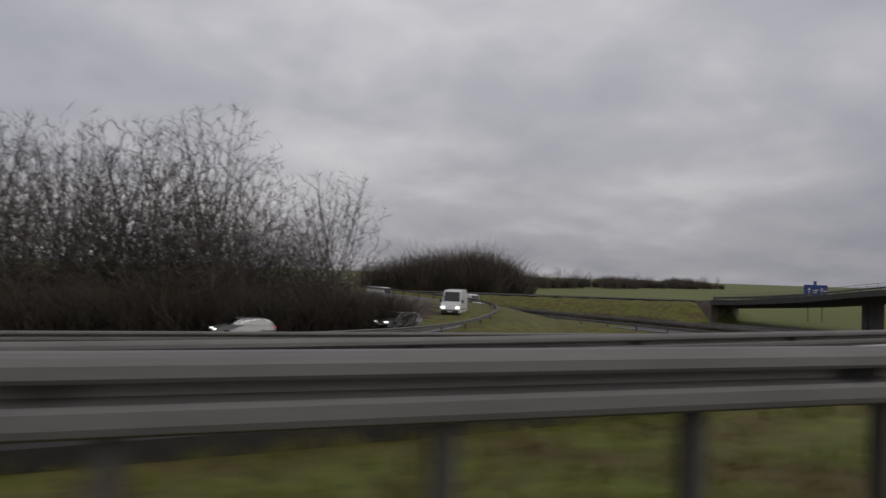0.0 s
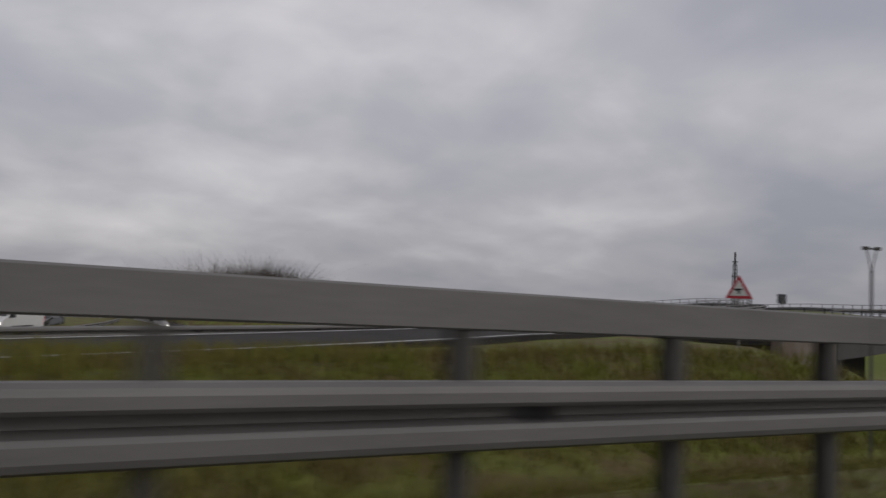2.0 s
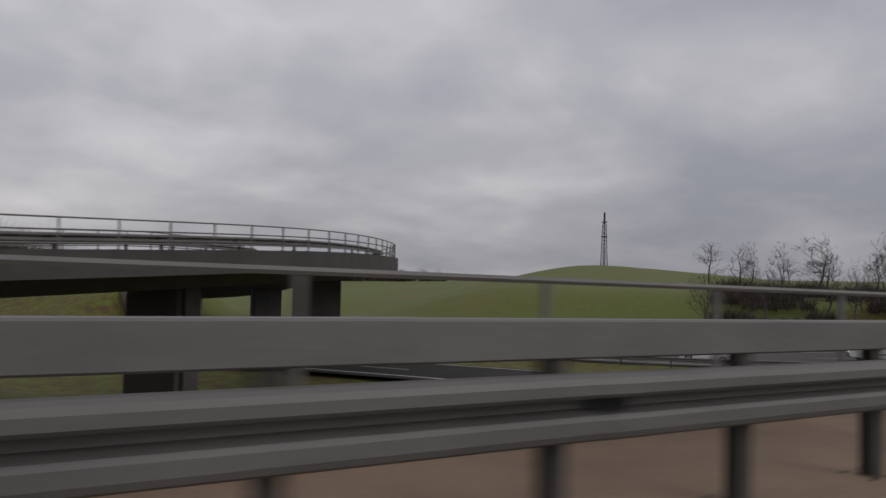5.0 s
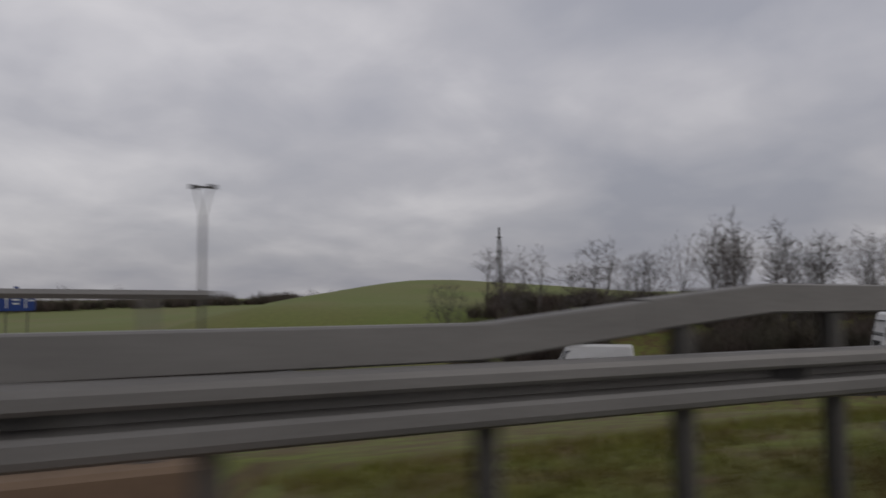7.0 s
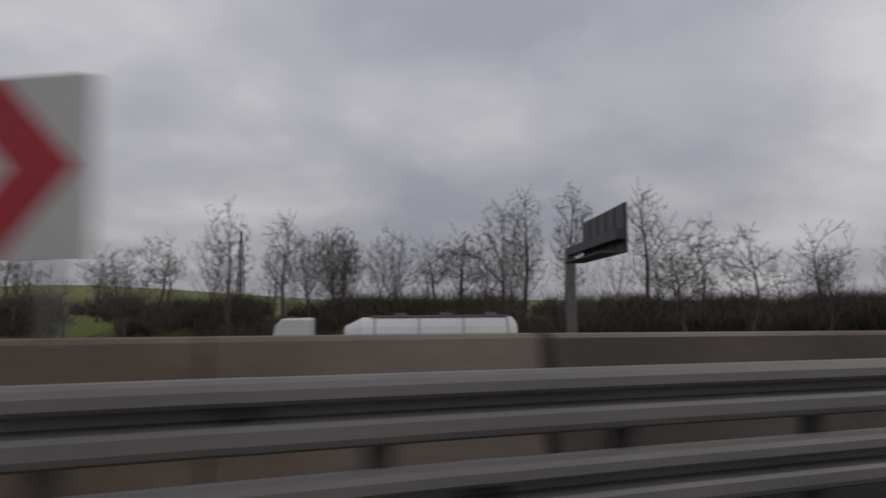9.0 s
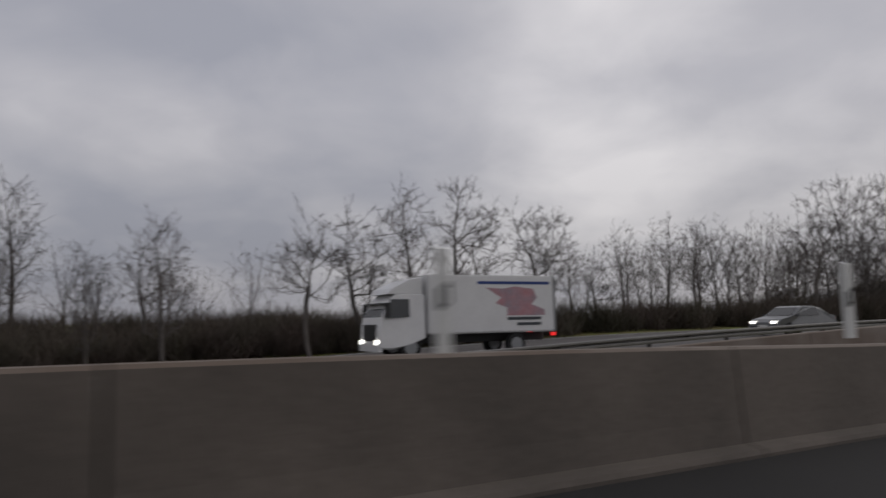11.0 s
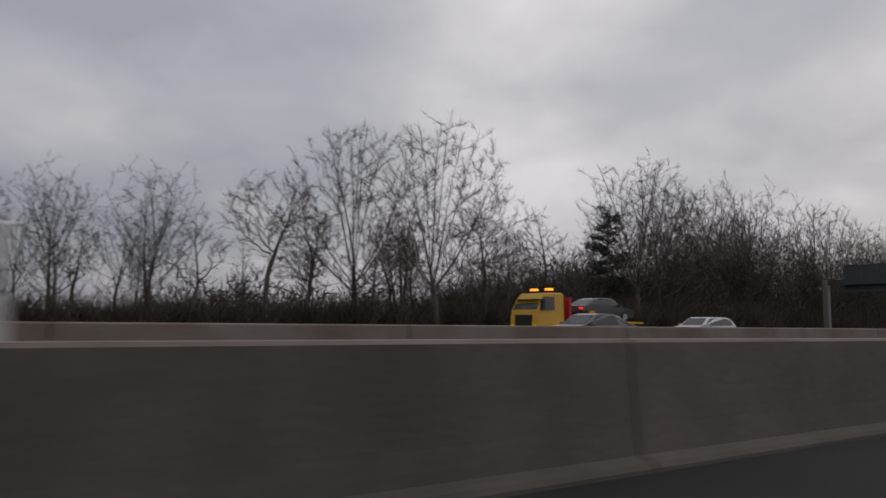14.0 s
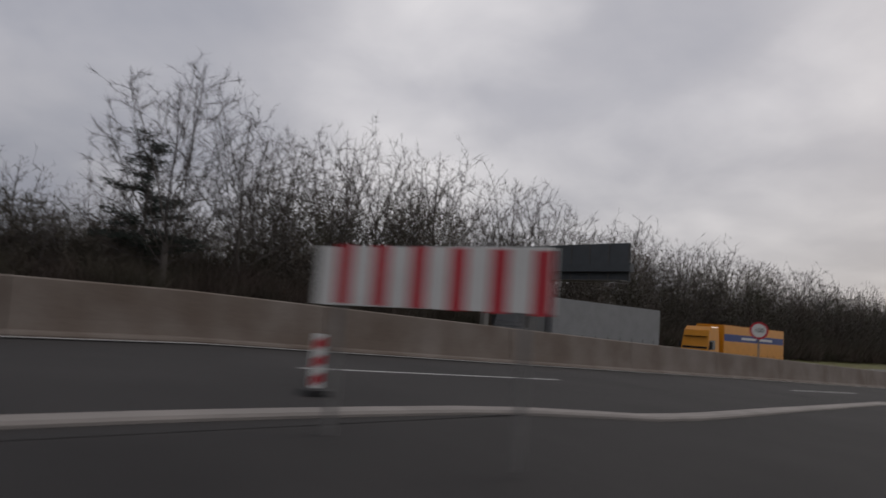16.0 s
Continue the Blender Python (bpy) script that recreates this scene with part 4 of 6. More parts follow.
# the bank beyond the motorway, closely grown
for i in range(34):
    x, y = mk(-150 + 2.2 * i + RNG.uniform(-1.5, 1.5), 31 + RNG.uniform(0, 22))
    tree(RNG.choice(["birch", "alder", "oak", "oak"]), x, y, RNG.uniform(5.0, 8.0), group="young trees on the bank")
# the wood in the loop of the winding road
for i in range(62):
    x = -86 + 78 * (i + RNG.random()) / 62
    y = 60 + 24 * RNG.random() - 0.06 * (x + 45)
    tree(RNG.choice(["oak", "oak", "oak", "poplar"]), x, y, 18.0 + RNG.uniform(-3, 3) - 5.0 * smooth(-28, -8, x), group="wood by the winding road")
tree("oak", -11.5, 64, 12.5, which=1, group="wood by the winding road")
# far copse
for i in range(26):
    a, r = RNG.uniform(0, 6.28), math.sqrt(RNG.random())
    x, y = 47 + 23 * r * math.cos(a), 184 + 11 * r * math.sin(a)
    tree(RNG.choice(["oak", "poplar", "bush"]), x, y, RNG.uniform(13, 16) * (1.1 - 0.4 * r), group="far copse")
for i in range(26):
    x, y = 88 + 8.0 * i + RNG.uniform(-5, 5), 255 + 4 * i + RNG.uniform(-12, 12)
    tree(RNG.choice(["oak", "alder", "bush"]), x, y, RNG.uniform(5.5, 10), group="far hedgerow")
for i in range(30):
    x, y = -120 + 6.5 * i + RNG.uniform(-4, 4), 190 + RNG.uniform(-14, 14)
    tree(RNG.choice(["oak", "poplar"]), x, y, RNG.uniform(7, 10), group="far hedgerow")


def thicket(name, spots, per, height, radius, material, label, seed, wide=1.0):
    """Masses of bare stems and twigs that nobody could count."""
    rng = np.random.default_rng(seed)
    V, F = [], []
    for x, y, s in spots:
        z = ground(x, y) - 0.1
        for _ in range(int(per * 2.2)):
            a, r = rng.uniform(0, 6.283), radius * math.sqrt(rng.random()) * s
            bx, by = x + r * math.cos(a), y + r * math.sin(a)
            h = height * s * rng.uniform(0.35, 1.0) * (1 - 0.35 * (r / (radius * s)) ** 2)
            tx, ty = bx + rng.normal(0, 0.40 * h), by + rng.normal(0, 0.40 * h)
            z0 = z + h * rng.uniform(0.0, 0.45)
            w = rng.uniform(0.014, 0.035) * wide
            c, d = math.cos(a) * w, math.sin(a) * w
            b = len(V)
            V += [(bx + c, by + d, z0), (bx - c, by - d, z0), (tx, ty, z + h)]
            F.append((b, b + 1, b + 2))
    ob = new(name, raw_mesh(name, V, F, material))
    return tagged(ob, label, "scrub", kind="stuff")


def brush(name, spots, per, material, label, seed, wide=0.048):
    """Rounded masses of interlaced bare twigs: each spot has a radius and a height."""
    gen = np.random.default_rng(seed)
    V, n = [], 0
    for x, y, r, h in spots:
        c = int(per * r * h / 20)
        v = gen.normal(size=(c, 3))
        v /= np.linalg.norm(v, axis=1)[:, None]
        v *= gen.random((c, 1)) ** 0.42
        v[:, 2] = np.abs(v[:, 2])
        lump = 1 + 0.22 * np.sin(v[:, :1] * 5 + x) * np.cos(v[:, 1:2] * 4 + y)
        B = v * np.array((r, r, h)) * lump + np.array((x, y, ground(x, y) - 0.2))
        W = v * (0.5, 0.5, 0.3) + gen.normal(size=(c, 3)) * (0.5, 0.5, 0.4) + (0, 0, 0.35)
        W /= np.linalg.norm(W, axis=1)[:, None]
        A = np.cross(W, gen.normal(size=(c, 3)))
        A *= wide / np.linalg.norm(A, axis=1)[:, None]
        V.append(np.stack((B + A, B - A, B + W * gen.uniform(0.5, 1.3, (c, 1))), 1).reshape(-1, 3))
        n += c
    V = np.concatenate(V)
    ob = new(name, raw_mesh(name, V.tolist(), np.arange(3 * n).reshape(-1, 3).tolist(), material))
    return tagged(ob, label, "scrub", kind="stuff")


brush("wood_understory", [(*mk(2 + 2.1 * i + RNG.uniform(-2, 2), 36 + RNG.uniform(0, 9)), RNG.uniform(2.8, 4.6), RNG.uniform(9.5, 15.0) * (0.45 + 0.55 * smooth(2, 30, 2 + 2.1 * i))) for i in range(108)], 1150, UNDERWOOD, "dense dark underwood at the edge of the wood", 21)
brush("bank_understory", [(*mk(-32 + 36 * RNG.random(), 34 + 6 * RNG.random()), RNG.uniform(1.8, 2.8), RNG.uniform(2.2, 4.0)) for i in range(22)], 900, UNDERWOOD, "dense underwood between the roadside trees", 22)
brush("loop_understory", [(-86 + 77 * (i + RNG.random()) / 56, 60 + 12 * RNG.random(), RNG.uniform(3.0, 5.0), RNG.uniform(8.5, 12.5) - 4.0 * smooth(-26, -8, -86 + 77 * i / 56)) for i in range(56)], 700, UNDERWOOD, "dense brown underwood along the winding road", 23, 0.055)
spots = []
for i in range(150):
    k = -128 + i * 2.1
    dense = smooth(-12, 30, k)
    for _ in range(2):
        x, y = mk(k + RNG.uniform(-1, 1), 28 + 7 * smooth(-60, 40, k) + RNG.uniform(0, 3.0))
        spots.append((x, y, 0.8 + 0.25 * RNG.random() + 0.5 * dense))
    if dense > 0.1:
        for _ in range(2):
            x, y = mk(k, 38 + RNG.uniform(0, 10))
            spots.append((x, y, (1.6 + 0.9 * RNG.random()) * (0.7 + 0.5 * dense)))
thicket("roadside_scrub", spots, 190, 3.4, 2.0, SCRUB, "dark leafless scrub under the trees beyond the motorway", 5, 1.35)
spots = [(-85 + 76 * RNG.random(), 58.5 + 22 * RNG.random(), RNG.uniform(0.8, 1.5)) for _ in range(110)] + [(-70 + i * 1.1, 59.5 + RNG.uniform(-1, 1), RNG.uniform(0.7, 1.1)) for i in range(60)]
thicket("wood_scrub", spots, 330, 5.0, 3.0, SCRUB, "dense brown undergrowth in the wood", 6, 1.5)
spots = [(*mk(-150 + 96 * RNG.random(), 27 + 24 * RNG.random()), RNG.uniform(0.55, 1.05)) for _ in range(240)]
thicket("slope_scrub", spots, 200, 3.2, 2.2, SCRUB, "brown scrub on the slope beyond the motorway", 7, 1.4)
spots = [(47 + 23 * math.sqrt(RNG.random()) * math.cos(a), 184 + 11 * math.sqrt(RNG.random()) * math.sin(a), RNG.uniform(1.2, 1.9)) for a in [RNG.uniform(0, 6.28) for _ in range(60)]]
thicket("copse_scrub", [(x, y, z * RNG.uniform(0.72, 1.12) * (1.25 - 0.5 * math.hypot((x - 47) / 23, (y - 184) / 11))) for x, y, z in spots], 300, 11.0, 3.8, SCRUB, "dense brown undergrowth of the far copse", 8, 2.6)
spots = [(88 + 210 * w + RNG.uniform(-6, 6), 258 + 104 * w + RNG.uniform(-14, 14), RNG.uniform(0.6, 1.3)) for w in [RNG.random() for _ in range(90)]]
thicket("hedge_scrub", spots, 220, 6.0, 4.2, SCRUB, "dark leafless hedgerow growth in the distance", 12, 3.0)


LS = [p for p in offset(LOW_LINE, 9.0) if 66 < p.y < 150]
spots = [(p.x + RNG.uniform(-1.5, 1.5), p.y + RNG.uniform(-1.5, 1.5), RNG.uniform(0.6, 1.2)) for p in LS for _ in range(3)]
thicket("low_road_scrub", spots, 160, 1.9, 2.0, SCRUB, "low brown scrub along the low slip road", 15, 1.6)


def conifer(x, y, height, seed, lean=0.0, label="dark green conifer among the bare trees"):
    rng = random.Random(seed)
    ob = root("conifer", Matrix.Translation((x, y, ground(x, y))), label, "tree", "roadside trees")
    bm = bmesh.new()
    tube(bm, (0, 0, -0.3), (lean, 0, height), 0.18, 0.03, 7)
    part("trunk", bm, BARK, ob)
    V, F = [], []
    for i in range(36):
        f = 0.24 + 0.76 * (i + rng.random()) / 36
        a = rng.uniform(0, 6.28)
        ln = height * 0.40 * (1.12 - f) * rng.uniform(0.6, 1.25) + 0.4
        p = Vector((lean * f, 0, height * f))
        d = Vector((math.cos(a), math.sin(a), rng.uniform(-0.1, 0.25)))
        pts, radii = grow(rng, p, d, ln, 0.05, 4, 0.08, 0.02)
        limb(V, F, pts, radii, 3)
        for _ in range(int(190 * ln / 2)):
            t = rng.uniform(0.15, 1.0) * 4
            j = min(int(t), 3)
            q = pts[j].lerp(pts[j + 1], t - j) + Vector((rng.gauss(0, 0.24), rng.gauss(0, 0.24), rng.gauss(0, 0.10)))
            e = Vector((rng.gauss(0, 1), rng.gauss(0, 1), rng.gauss(0.2, 0.5))).normalized() * rng.uniform(0.16, 0.36)
            g = e.orthogonal().normalized() * 0.05
            b = len(V)
            V += [tuple(q), tuple(q + e + g), tuple(q + e - g)]
            F.append((b, b + 1, b + 2))
    c = new("foliage", raw_mesh("foliage", V, F, NEEDLES))
    c.parent = ob
    return ob


conifer(220.5, -84.0, 12.0, 2, -0.6, "leaning dark pine with long level boughs")
tree("birch", 152, -14.5, 7.5)

# grass tufts along the verge and on the banks near the rails
def tufts(name, line, lat0, lat1, count, seed, label, tall=1.0):
    rng = np.random.default_rng(seed)
    V, F = [], []
    for _ in range(count):
        i = int(rng.integers(0, len(line) - 1))
        d, n = side(line, i)
        q = line[i] + n * rng.uniform(lat0, lat1) + d * rng.uniform(0, 1)
        z = ground(q.x, q.y) - 0.02
        h = rng.uniform(0.06, 0.24) * tall
        for _ in range(5):
            a = rng.uniform(0, 6.283)
            ox, oy = rng.normal(0, 0.05 * tall), rng.normal(0, 0.05 * tall)
            tx, ty = ox + rng.normal(0, 0.09), oy + rng.normal(0, 0.09)
            b = len(V)
            V += [(q.x + ox + 0.008 * tall * math.cos(a), q.y + oy + 0.008 * tall * math.sin(a), z), (q.x + ox - 0.008 * tall * math.cos(a), q.y + oy - 0.008 * tall * math.sin(a), z), (q.x + tx, q.y + ty, z + h * rng.uniform(0.6, 1.1))]
            F.append((b, b + 1, b + 2))
    ob = new(name, raw_mesh(name, V, F, BLADES))
    return tagged(ob, label, "grass", kind="stuff")


tufts("verge_grass", [p for p in RAMP_LINE if -34 < p.x < 46], 2.5, 7.5, 16000, 3, "tufts of long winter grass beside the guard rail")
tufts("bank_grass", [p for p in RAMP_LINE if 0 < p.x < 30], 7.0, 15.0, 9000, 8, "long tussocky winter grass on the bank between the ramps", 2.0)
tufts("verge_grass_south", [p for p in RAMP_LINE if 77.5 < p.x < 94], 2.7, 8.0, 6000, 4, "tufts of long winter grass by the rail's end")
# ---- signs, masts and road furniture ----
def arrow_prism(bm, pts, t, y0=0.0):
    """A flat shape (x, z points) with thickness t, its face towards -y at y0."""
    a = [bm.verts.new((x, y0, z)) for x, z in pts]
    b = [bm.verts.new((x, y0 + t, z)) for x, z in pts]
    bm.faces.new(a); bm.faces.new(b[::-1])
    for i in range(len(pts)):
        j = (i + 1) % len(pts)
        bm.faces.new((a[i], b[i], b[j], a[j]))


def rounded(w, h, r, n=4):
    pts = []
    for cx, cz, a0 in ((w / 2 - r, h / 2 - r, 0), (-w / 2 + r, h / 2 - r, 90), (-w / 2 + r, -h / 2 + r, 180), (w / 2 - r, -h / 2 + r, 270)):
        for i in range(n + 1):
            a = radians(a0 + 90 * i / n)
            pts.append((cx + r * math.cos(a), cz + r * math.sin(a)))
    return pts


def facing(x, y, z, yaw):
    """A sign's pose: its face, towards local -y, turned by yaw degrees."""
    return Matrix.Translation((x, y, z)) @ Matrix.Rotation(radians(yaw), 4, "Z")


def pole_part(ob, height, r=0.03, x=0.0, y=0.05, material=None, name="pole"):
    bm = bmesh.new()
    tube(bm, (x, y, 0), (x, y, height), r, r, 8)
    return part(name, bm, material or STEEL, ob, smooth_shade=False)


def chevron_sign(x, y, base, bottom, yaw, size=0.85):
    ob = root("chevron_sign", facing(x, y, base, yaw), "white bend marker with a red chevron on the concrete barrier", "road sign", "bend markers")
    c = bottom - base + size / 2
    bm = bmesh.new(); arrow_prism(bm, [(a, b + c) for a, b in rounded(size, size, 0.03)], 0.02)
    part("panel", bm, SHEET, ob)
    s = size / 2 - 0.005
    bm = bmesh.new(); arrow_prism(bm, [(-0.92 * s, c + s), (-0.12 * s, c + s), (0.82 * s, c), (-0.12 * s, c - s), (-0.92 * s, c - s), (0.0, c)], 0.003, -0.004)
    part("chevron", bm, RED, ob)
    for dx in (-0.2, 0.2):
        pole_part(ob, c + size / 2 - 0.05, 0.025, dx, 0.05)
    return ob


for x, y, yaw in ((96.4, -6.2, -60), (99.6, -8.0, -64), (104.0, -11.0, -66)):
    chevron_sign(x, y, -0.35, 0.05, yaw)



def delineator(x, y, z, yaw, top):
    """A guide post: white, with a slanted black band and a reflector."""
    ob = root("delineator_post", facing(x, y, z, yaw), "white plastic guide post with a black band", "guide post", "guide posts")
    w, h = 0.045, top
    bm = bmesh.new()
    vs = [(-w, -0.04), (w, -0.04), (w * 0.7, 0.05), (-w * 0.7, 0.05)]
    a = [bm.verts.new((p, q, 0)) for p, q in vs]
    b = [bm.verts.new((p, q, h - 0.03 + (0.03 if q > 0 else 0))) for p, q in vs]
    bm.faces.new(a[::-1]); bm.faces.new(b)
    for i in range(4):
        bm.faces.new((a[i], a[(i + 1) % 4], b[(i + 1) % 4], b[i]))
    part("post", bm, SHEET, ob)
    bm = bmesh.new()
    arrow_prism(bm, [(-w - 0.002, h * 0.40), (w + 0.002, h * 0.48), (w + 0.002, h * 0.68), (-w - 0.002, h * 0.60)], 0.03, -0.043)
    band = part("band", bm, BLACK, ob)
    bm = bmesh.new()
    arrow_prism(bm, [(-0.02, h * 0.47), (0.02, h * 0.47), (0.02, h * 0.61), (-0.02, h * 0.61)], 0.01, -0.049)
    part("reflector", bm, SHEET, band, "small white reflector")
    return ob


def along_ramp(x, y):
    i = near_line(RAMP_LINE, x, y)[0]
    d, n = side(RAMP_LINE, i)
    return math.degrees(math.atan2(d.y, d.x))


for x, y, top, low in ((17.15, 2.62, 1.42, 0.80), (75.1, -1.10, 0.50, -0.02), (-33, 2.65, 1.35, 0.8), (117.9, -21.4, 0.10, -0.62), (121.0, -24.5, 0.10, -0.64), (123.85, -27.65, 0.08, -0.68), (127.0, -31.4, 0.08, -0.72), (130.3, -35.4, 0.10, -0.74), (141.7, -50.7, 0.08, -0.76), (153.2, -67.0, 0.12, -0.60)):
    delineator(x, y, low, along_ramp(x, y), top - low)

# the white board with a warning triangle beside the rail
ob = root("warning_board", facing(-9.93, 3.8, ground(-9.93, 3.8), -12), "white sign board with a red-edged warning triangle", "road sign")
z0 = ground(-9.93, 3.8)
bm = bmesh.new(); arrow_prism(bm, [(a, b + 2.2 - z0) for a, b in rounded(0.95, 1.1, 0.04)], 0.025)
part("panel", bm, SHEET, ob)
bm = bmesh.new(); arrow_prism(bm, [(-0.40, 1.78 - z0), (0.40, 1.78 - z0), (0.0, 2.48 - z0)], 0.003, -0.004)
tri = part("triangle", bm, RED, ob)
bm = bmesh.new(); arrow_prism(bm, [(-0.27, 1.86 - z0), (0.27, 1.86 - z0), (0.0, 2.33 - z0)], 0.003, -0.008)
part("field", bm, SHEET, tri)
for dx in (-0.3, 0.3):
    pole_part(ob, 2.7 - z0, 0.035, dx, 0.06)

# the triangular bend warning beside the curving ramp, and the square board behind it
zt = ground(27.0, 15.8)
ob = root("warning_triangle", facing(27.0, 15.8, zt, -72), "triangular bend warning sign with a red edge on a pole", "road sign")
bm = bmesh.new(); arrow_prism(bm, [(-0.45, 1.78 - zt), (0.45, 1.78 - zt), (0.0, 2.56 - zt)], 0.02)
face = part("panel", bm, RED, ob)
bm = bmesh.new(); arrow_prism(bm, [(-0.30, 1.87 - zt), (0.30, 1.87 - zt), (0.0, 2.40 - zt)], 0.003, -0.004)
part("field", bm, SHEET, face)
bm = bmesh.new(); arrow_prism(bm, [(-0.03, 1.93 - zt), (0.04, 1.93 - zt), (0.04, 2.05 - zt), (0.12, 2.05 - zt), (0.12, 2.11 - zt), (-0.12, 2.11 - zt), (-0.17, 2.07 - zt), (-0.12, 2.03 - zt), (-0.03, 2.03 - zt)], 0.003, -0.008)
part("symbol", bm, BLACK, face)
pole_part(ob, 2.3 - zt, 0.035)
zt = ground(28.6, 15.4)
ob = root("square_board", facing(28.6, 15.4, zt, 160), "small square sign board seen from its grey back", "road sign")
bm = bmesh.new(); arrow_prism(bm, [(a, b + 1.85 - zt) for a, b in rounded(0.32, 0.32, 0.03)], 0.02)
part("panel", bm, GREY, ob)
pole_part(ob, 1.9 - zt, 0.025)


def detector_pole(x, y, top, yaw, head=0.42):
    z = ground(x, y)
    ob = root("detector_pole", facing(x, y, z, yaw), "thin grey pole with a forked crossbar head", "pole", "forked poles")
    h = top - z
    pole_part(ob, h - 0.45, 0.03, 0, 0, DARK_STEEL)
    bm = bmesh.new(); tube(bm, (-head / 2, 0, h), (head / 2, 0, h), 0.018, 0.018, 6)
    bar = part("crossbar", bm, DARK_STEEL, ob)
    for s in (-1, 1):
        bm = bmesh.new(); tube(bm, (0, 0, h - 0.5), (s * head * 0.42, 0, h), 0.014, 0.014, 6)
        part("brace", bm, STEEL, ob)
        bm = bmesh.new(); box(bm, s * head / 2 - 0.05, s * head / 2 + 0.05, -0.04, 0.04, h - 0.03, h + 0.04)
        part("sensor", bm, DARK_STEEL, bar)
    return ob


detector_pole(22.1, 8.6, 2.72, -25, 0.26)
detector_pole(81.2, 7.1, 2.05, -40, 0.30)

# a thick pale sign column close behind the rail, in its concrete plinth
def rounded_block(bm, x0, x1, y0, y1, z0, z1, r):
    vs = box(bm, x0, x1, y0, y1, z0, z1)
    ed = [e for e in bm.edges if e.verts[0].co.z > z0 + 0.01 or e.verts[1].co.z > z0 + 0.01]
    bmesh.ops.bevel(bm, geom=ed, offset=r, segments=3, affect="EDGES")


zc = ground(29.4, 3.45)
ob = root("column_plinth", facing(29.5, 3.45, zc, 0), "long rounded concrete plinth of the sign column", "plinth")
bm = bmesh.new(); rounded_block(bm, -2.15, 2.0, -0.45, 0.65, -0.5, 0.70 - zc, 0.05)
part("block", bm, SANDY, ob)
bm = bmesh.new(); rounded_block(bm, -2.08, 1.93, -0.38, 0.58, 0.701 - zc, 0.72 - zc, 0.008)
part("coping", bm, PALE_KERB, ob, "paler top slab")
zc = 0.72
ob = root("sign_column", facing(29.97, 3.45, zc, 0), "thick pale galvanised column flared towards its foot", "column")
bm = bmesh.new()
tube(bm, (0, 0, 0), (0, 0, 0.05), 0.34, 0.34, 16)
part("base_plate", bm, DARK_STEEL, ob)
for i in range(6):
    a = 2 * math.pi * i / 6
    bm = bmesh.new(); tube(bm, (0.29 * math.cos(a), 0.29 * math.sin(a), 0.05), (0.29 * math.cos(a), 0.29 * math.sin(a), 0.12), 0.022, 0.022, 6)
    part("bolt", bm, DARK_STEEL, ob)
bm = bmesh.new()
tube(bm, (0, 0, 0.05), (0, 0, 0.75), 0.235, 0.19, 28)
part("foot", bm, ZINC, ob)
bm = bmesh.new()
tube(bm, (0, 0, 0.75), (0, 0, 7.0), 0.188, 0.15, 28)
part("shaft", bm, ZINC, ob)

# the far lattice mast
zm = ground(359.4, 287.9)
mast = root("lattice_mast", Matrix.Translation((359.4, 287.9, zm)), "tall dark lattice radio mast on the hill", "mast")
H = 39.5 - zm
for s in ((-1, -1), (1, -1), (1, 1), (-1, 1)):
    bm = bmesh.new(); tube(bm, (s[0] * 1.7, s[1] * 1.7, -0.5), (s[0] * 0.75, s[1] * 0.75, H * 0.84), 0.22, 0.16, 6)
    part("leg", bm, DARK_STEEL, mast)
bm = bmesh.new()
for q in range(15):
    f0, f1 = q / 15, (q + 1) / 15
    w0, w1 = 1.7 - 0.95 * f0, 1.7 - 0.95 * f1
    for a, b in (((-1, -1), (1, -1)), ((1, -1), (1, 1)), ((1, 1), (-1, 1)), ((-1, 1), (-1, -1))):
        tube(bm, (a[0] * w0, a[1] * w0, H * 0.84 * f0), (b[0] * w1, b[1] * w1, H * 0.84 * f1), 0.10, 0.10, 4)
        tube(bm, (b[0] * w0, b[1] * w0, H * 0.84 * f0), (a[0] * w1, a[1] * w1, H * 0.84 * f1), 0.10, 0.10, 4)
        tube(bm, (a[0] * w1, a[1] * w1, H * 0.84 * f1), (b[0] * w1, b[1] * w1, H * 0.84 * f1), 0.10, 0.10, 4)
tagged(part("bracing", bm, DARK_STEEL, mast), kind="stuff")
for z, r in ((0.66, 1.9), (0.86, 1.6)):
    bm = bmesh.new(); tube(bm, (0, 0, H * z), (0, 0, H * z + 0.5), r, r, 12)
    part("platform", bm, DARK_STEEL, mast)
bm = bmesh.new(); tube(bm, (0, 0, H * 0.84), (0, 0, H), 0.62, 0.55, 10)
part("antenna", bm, DARK_STEEL, mast)


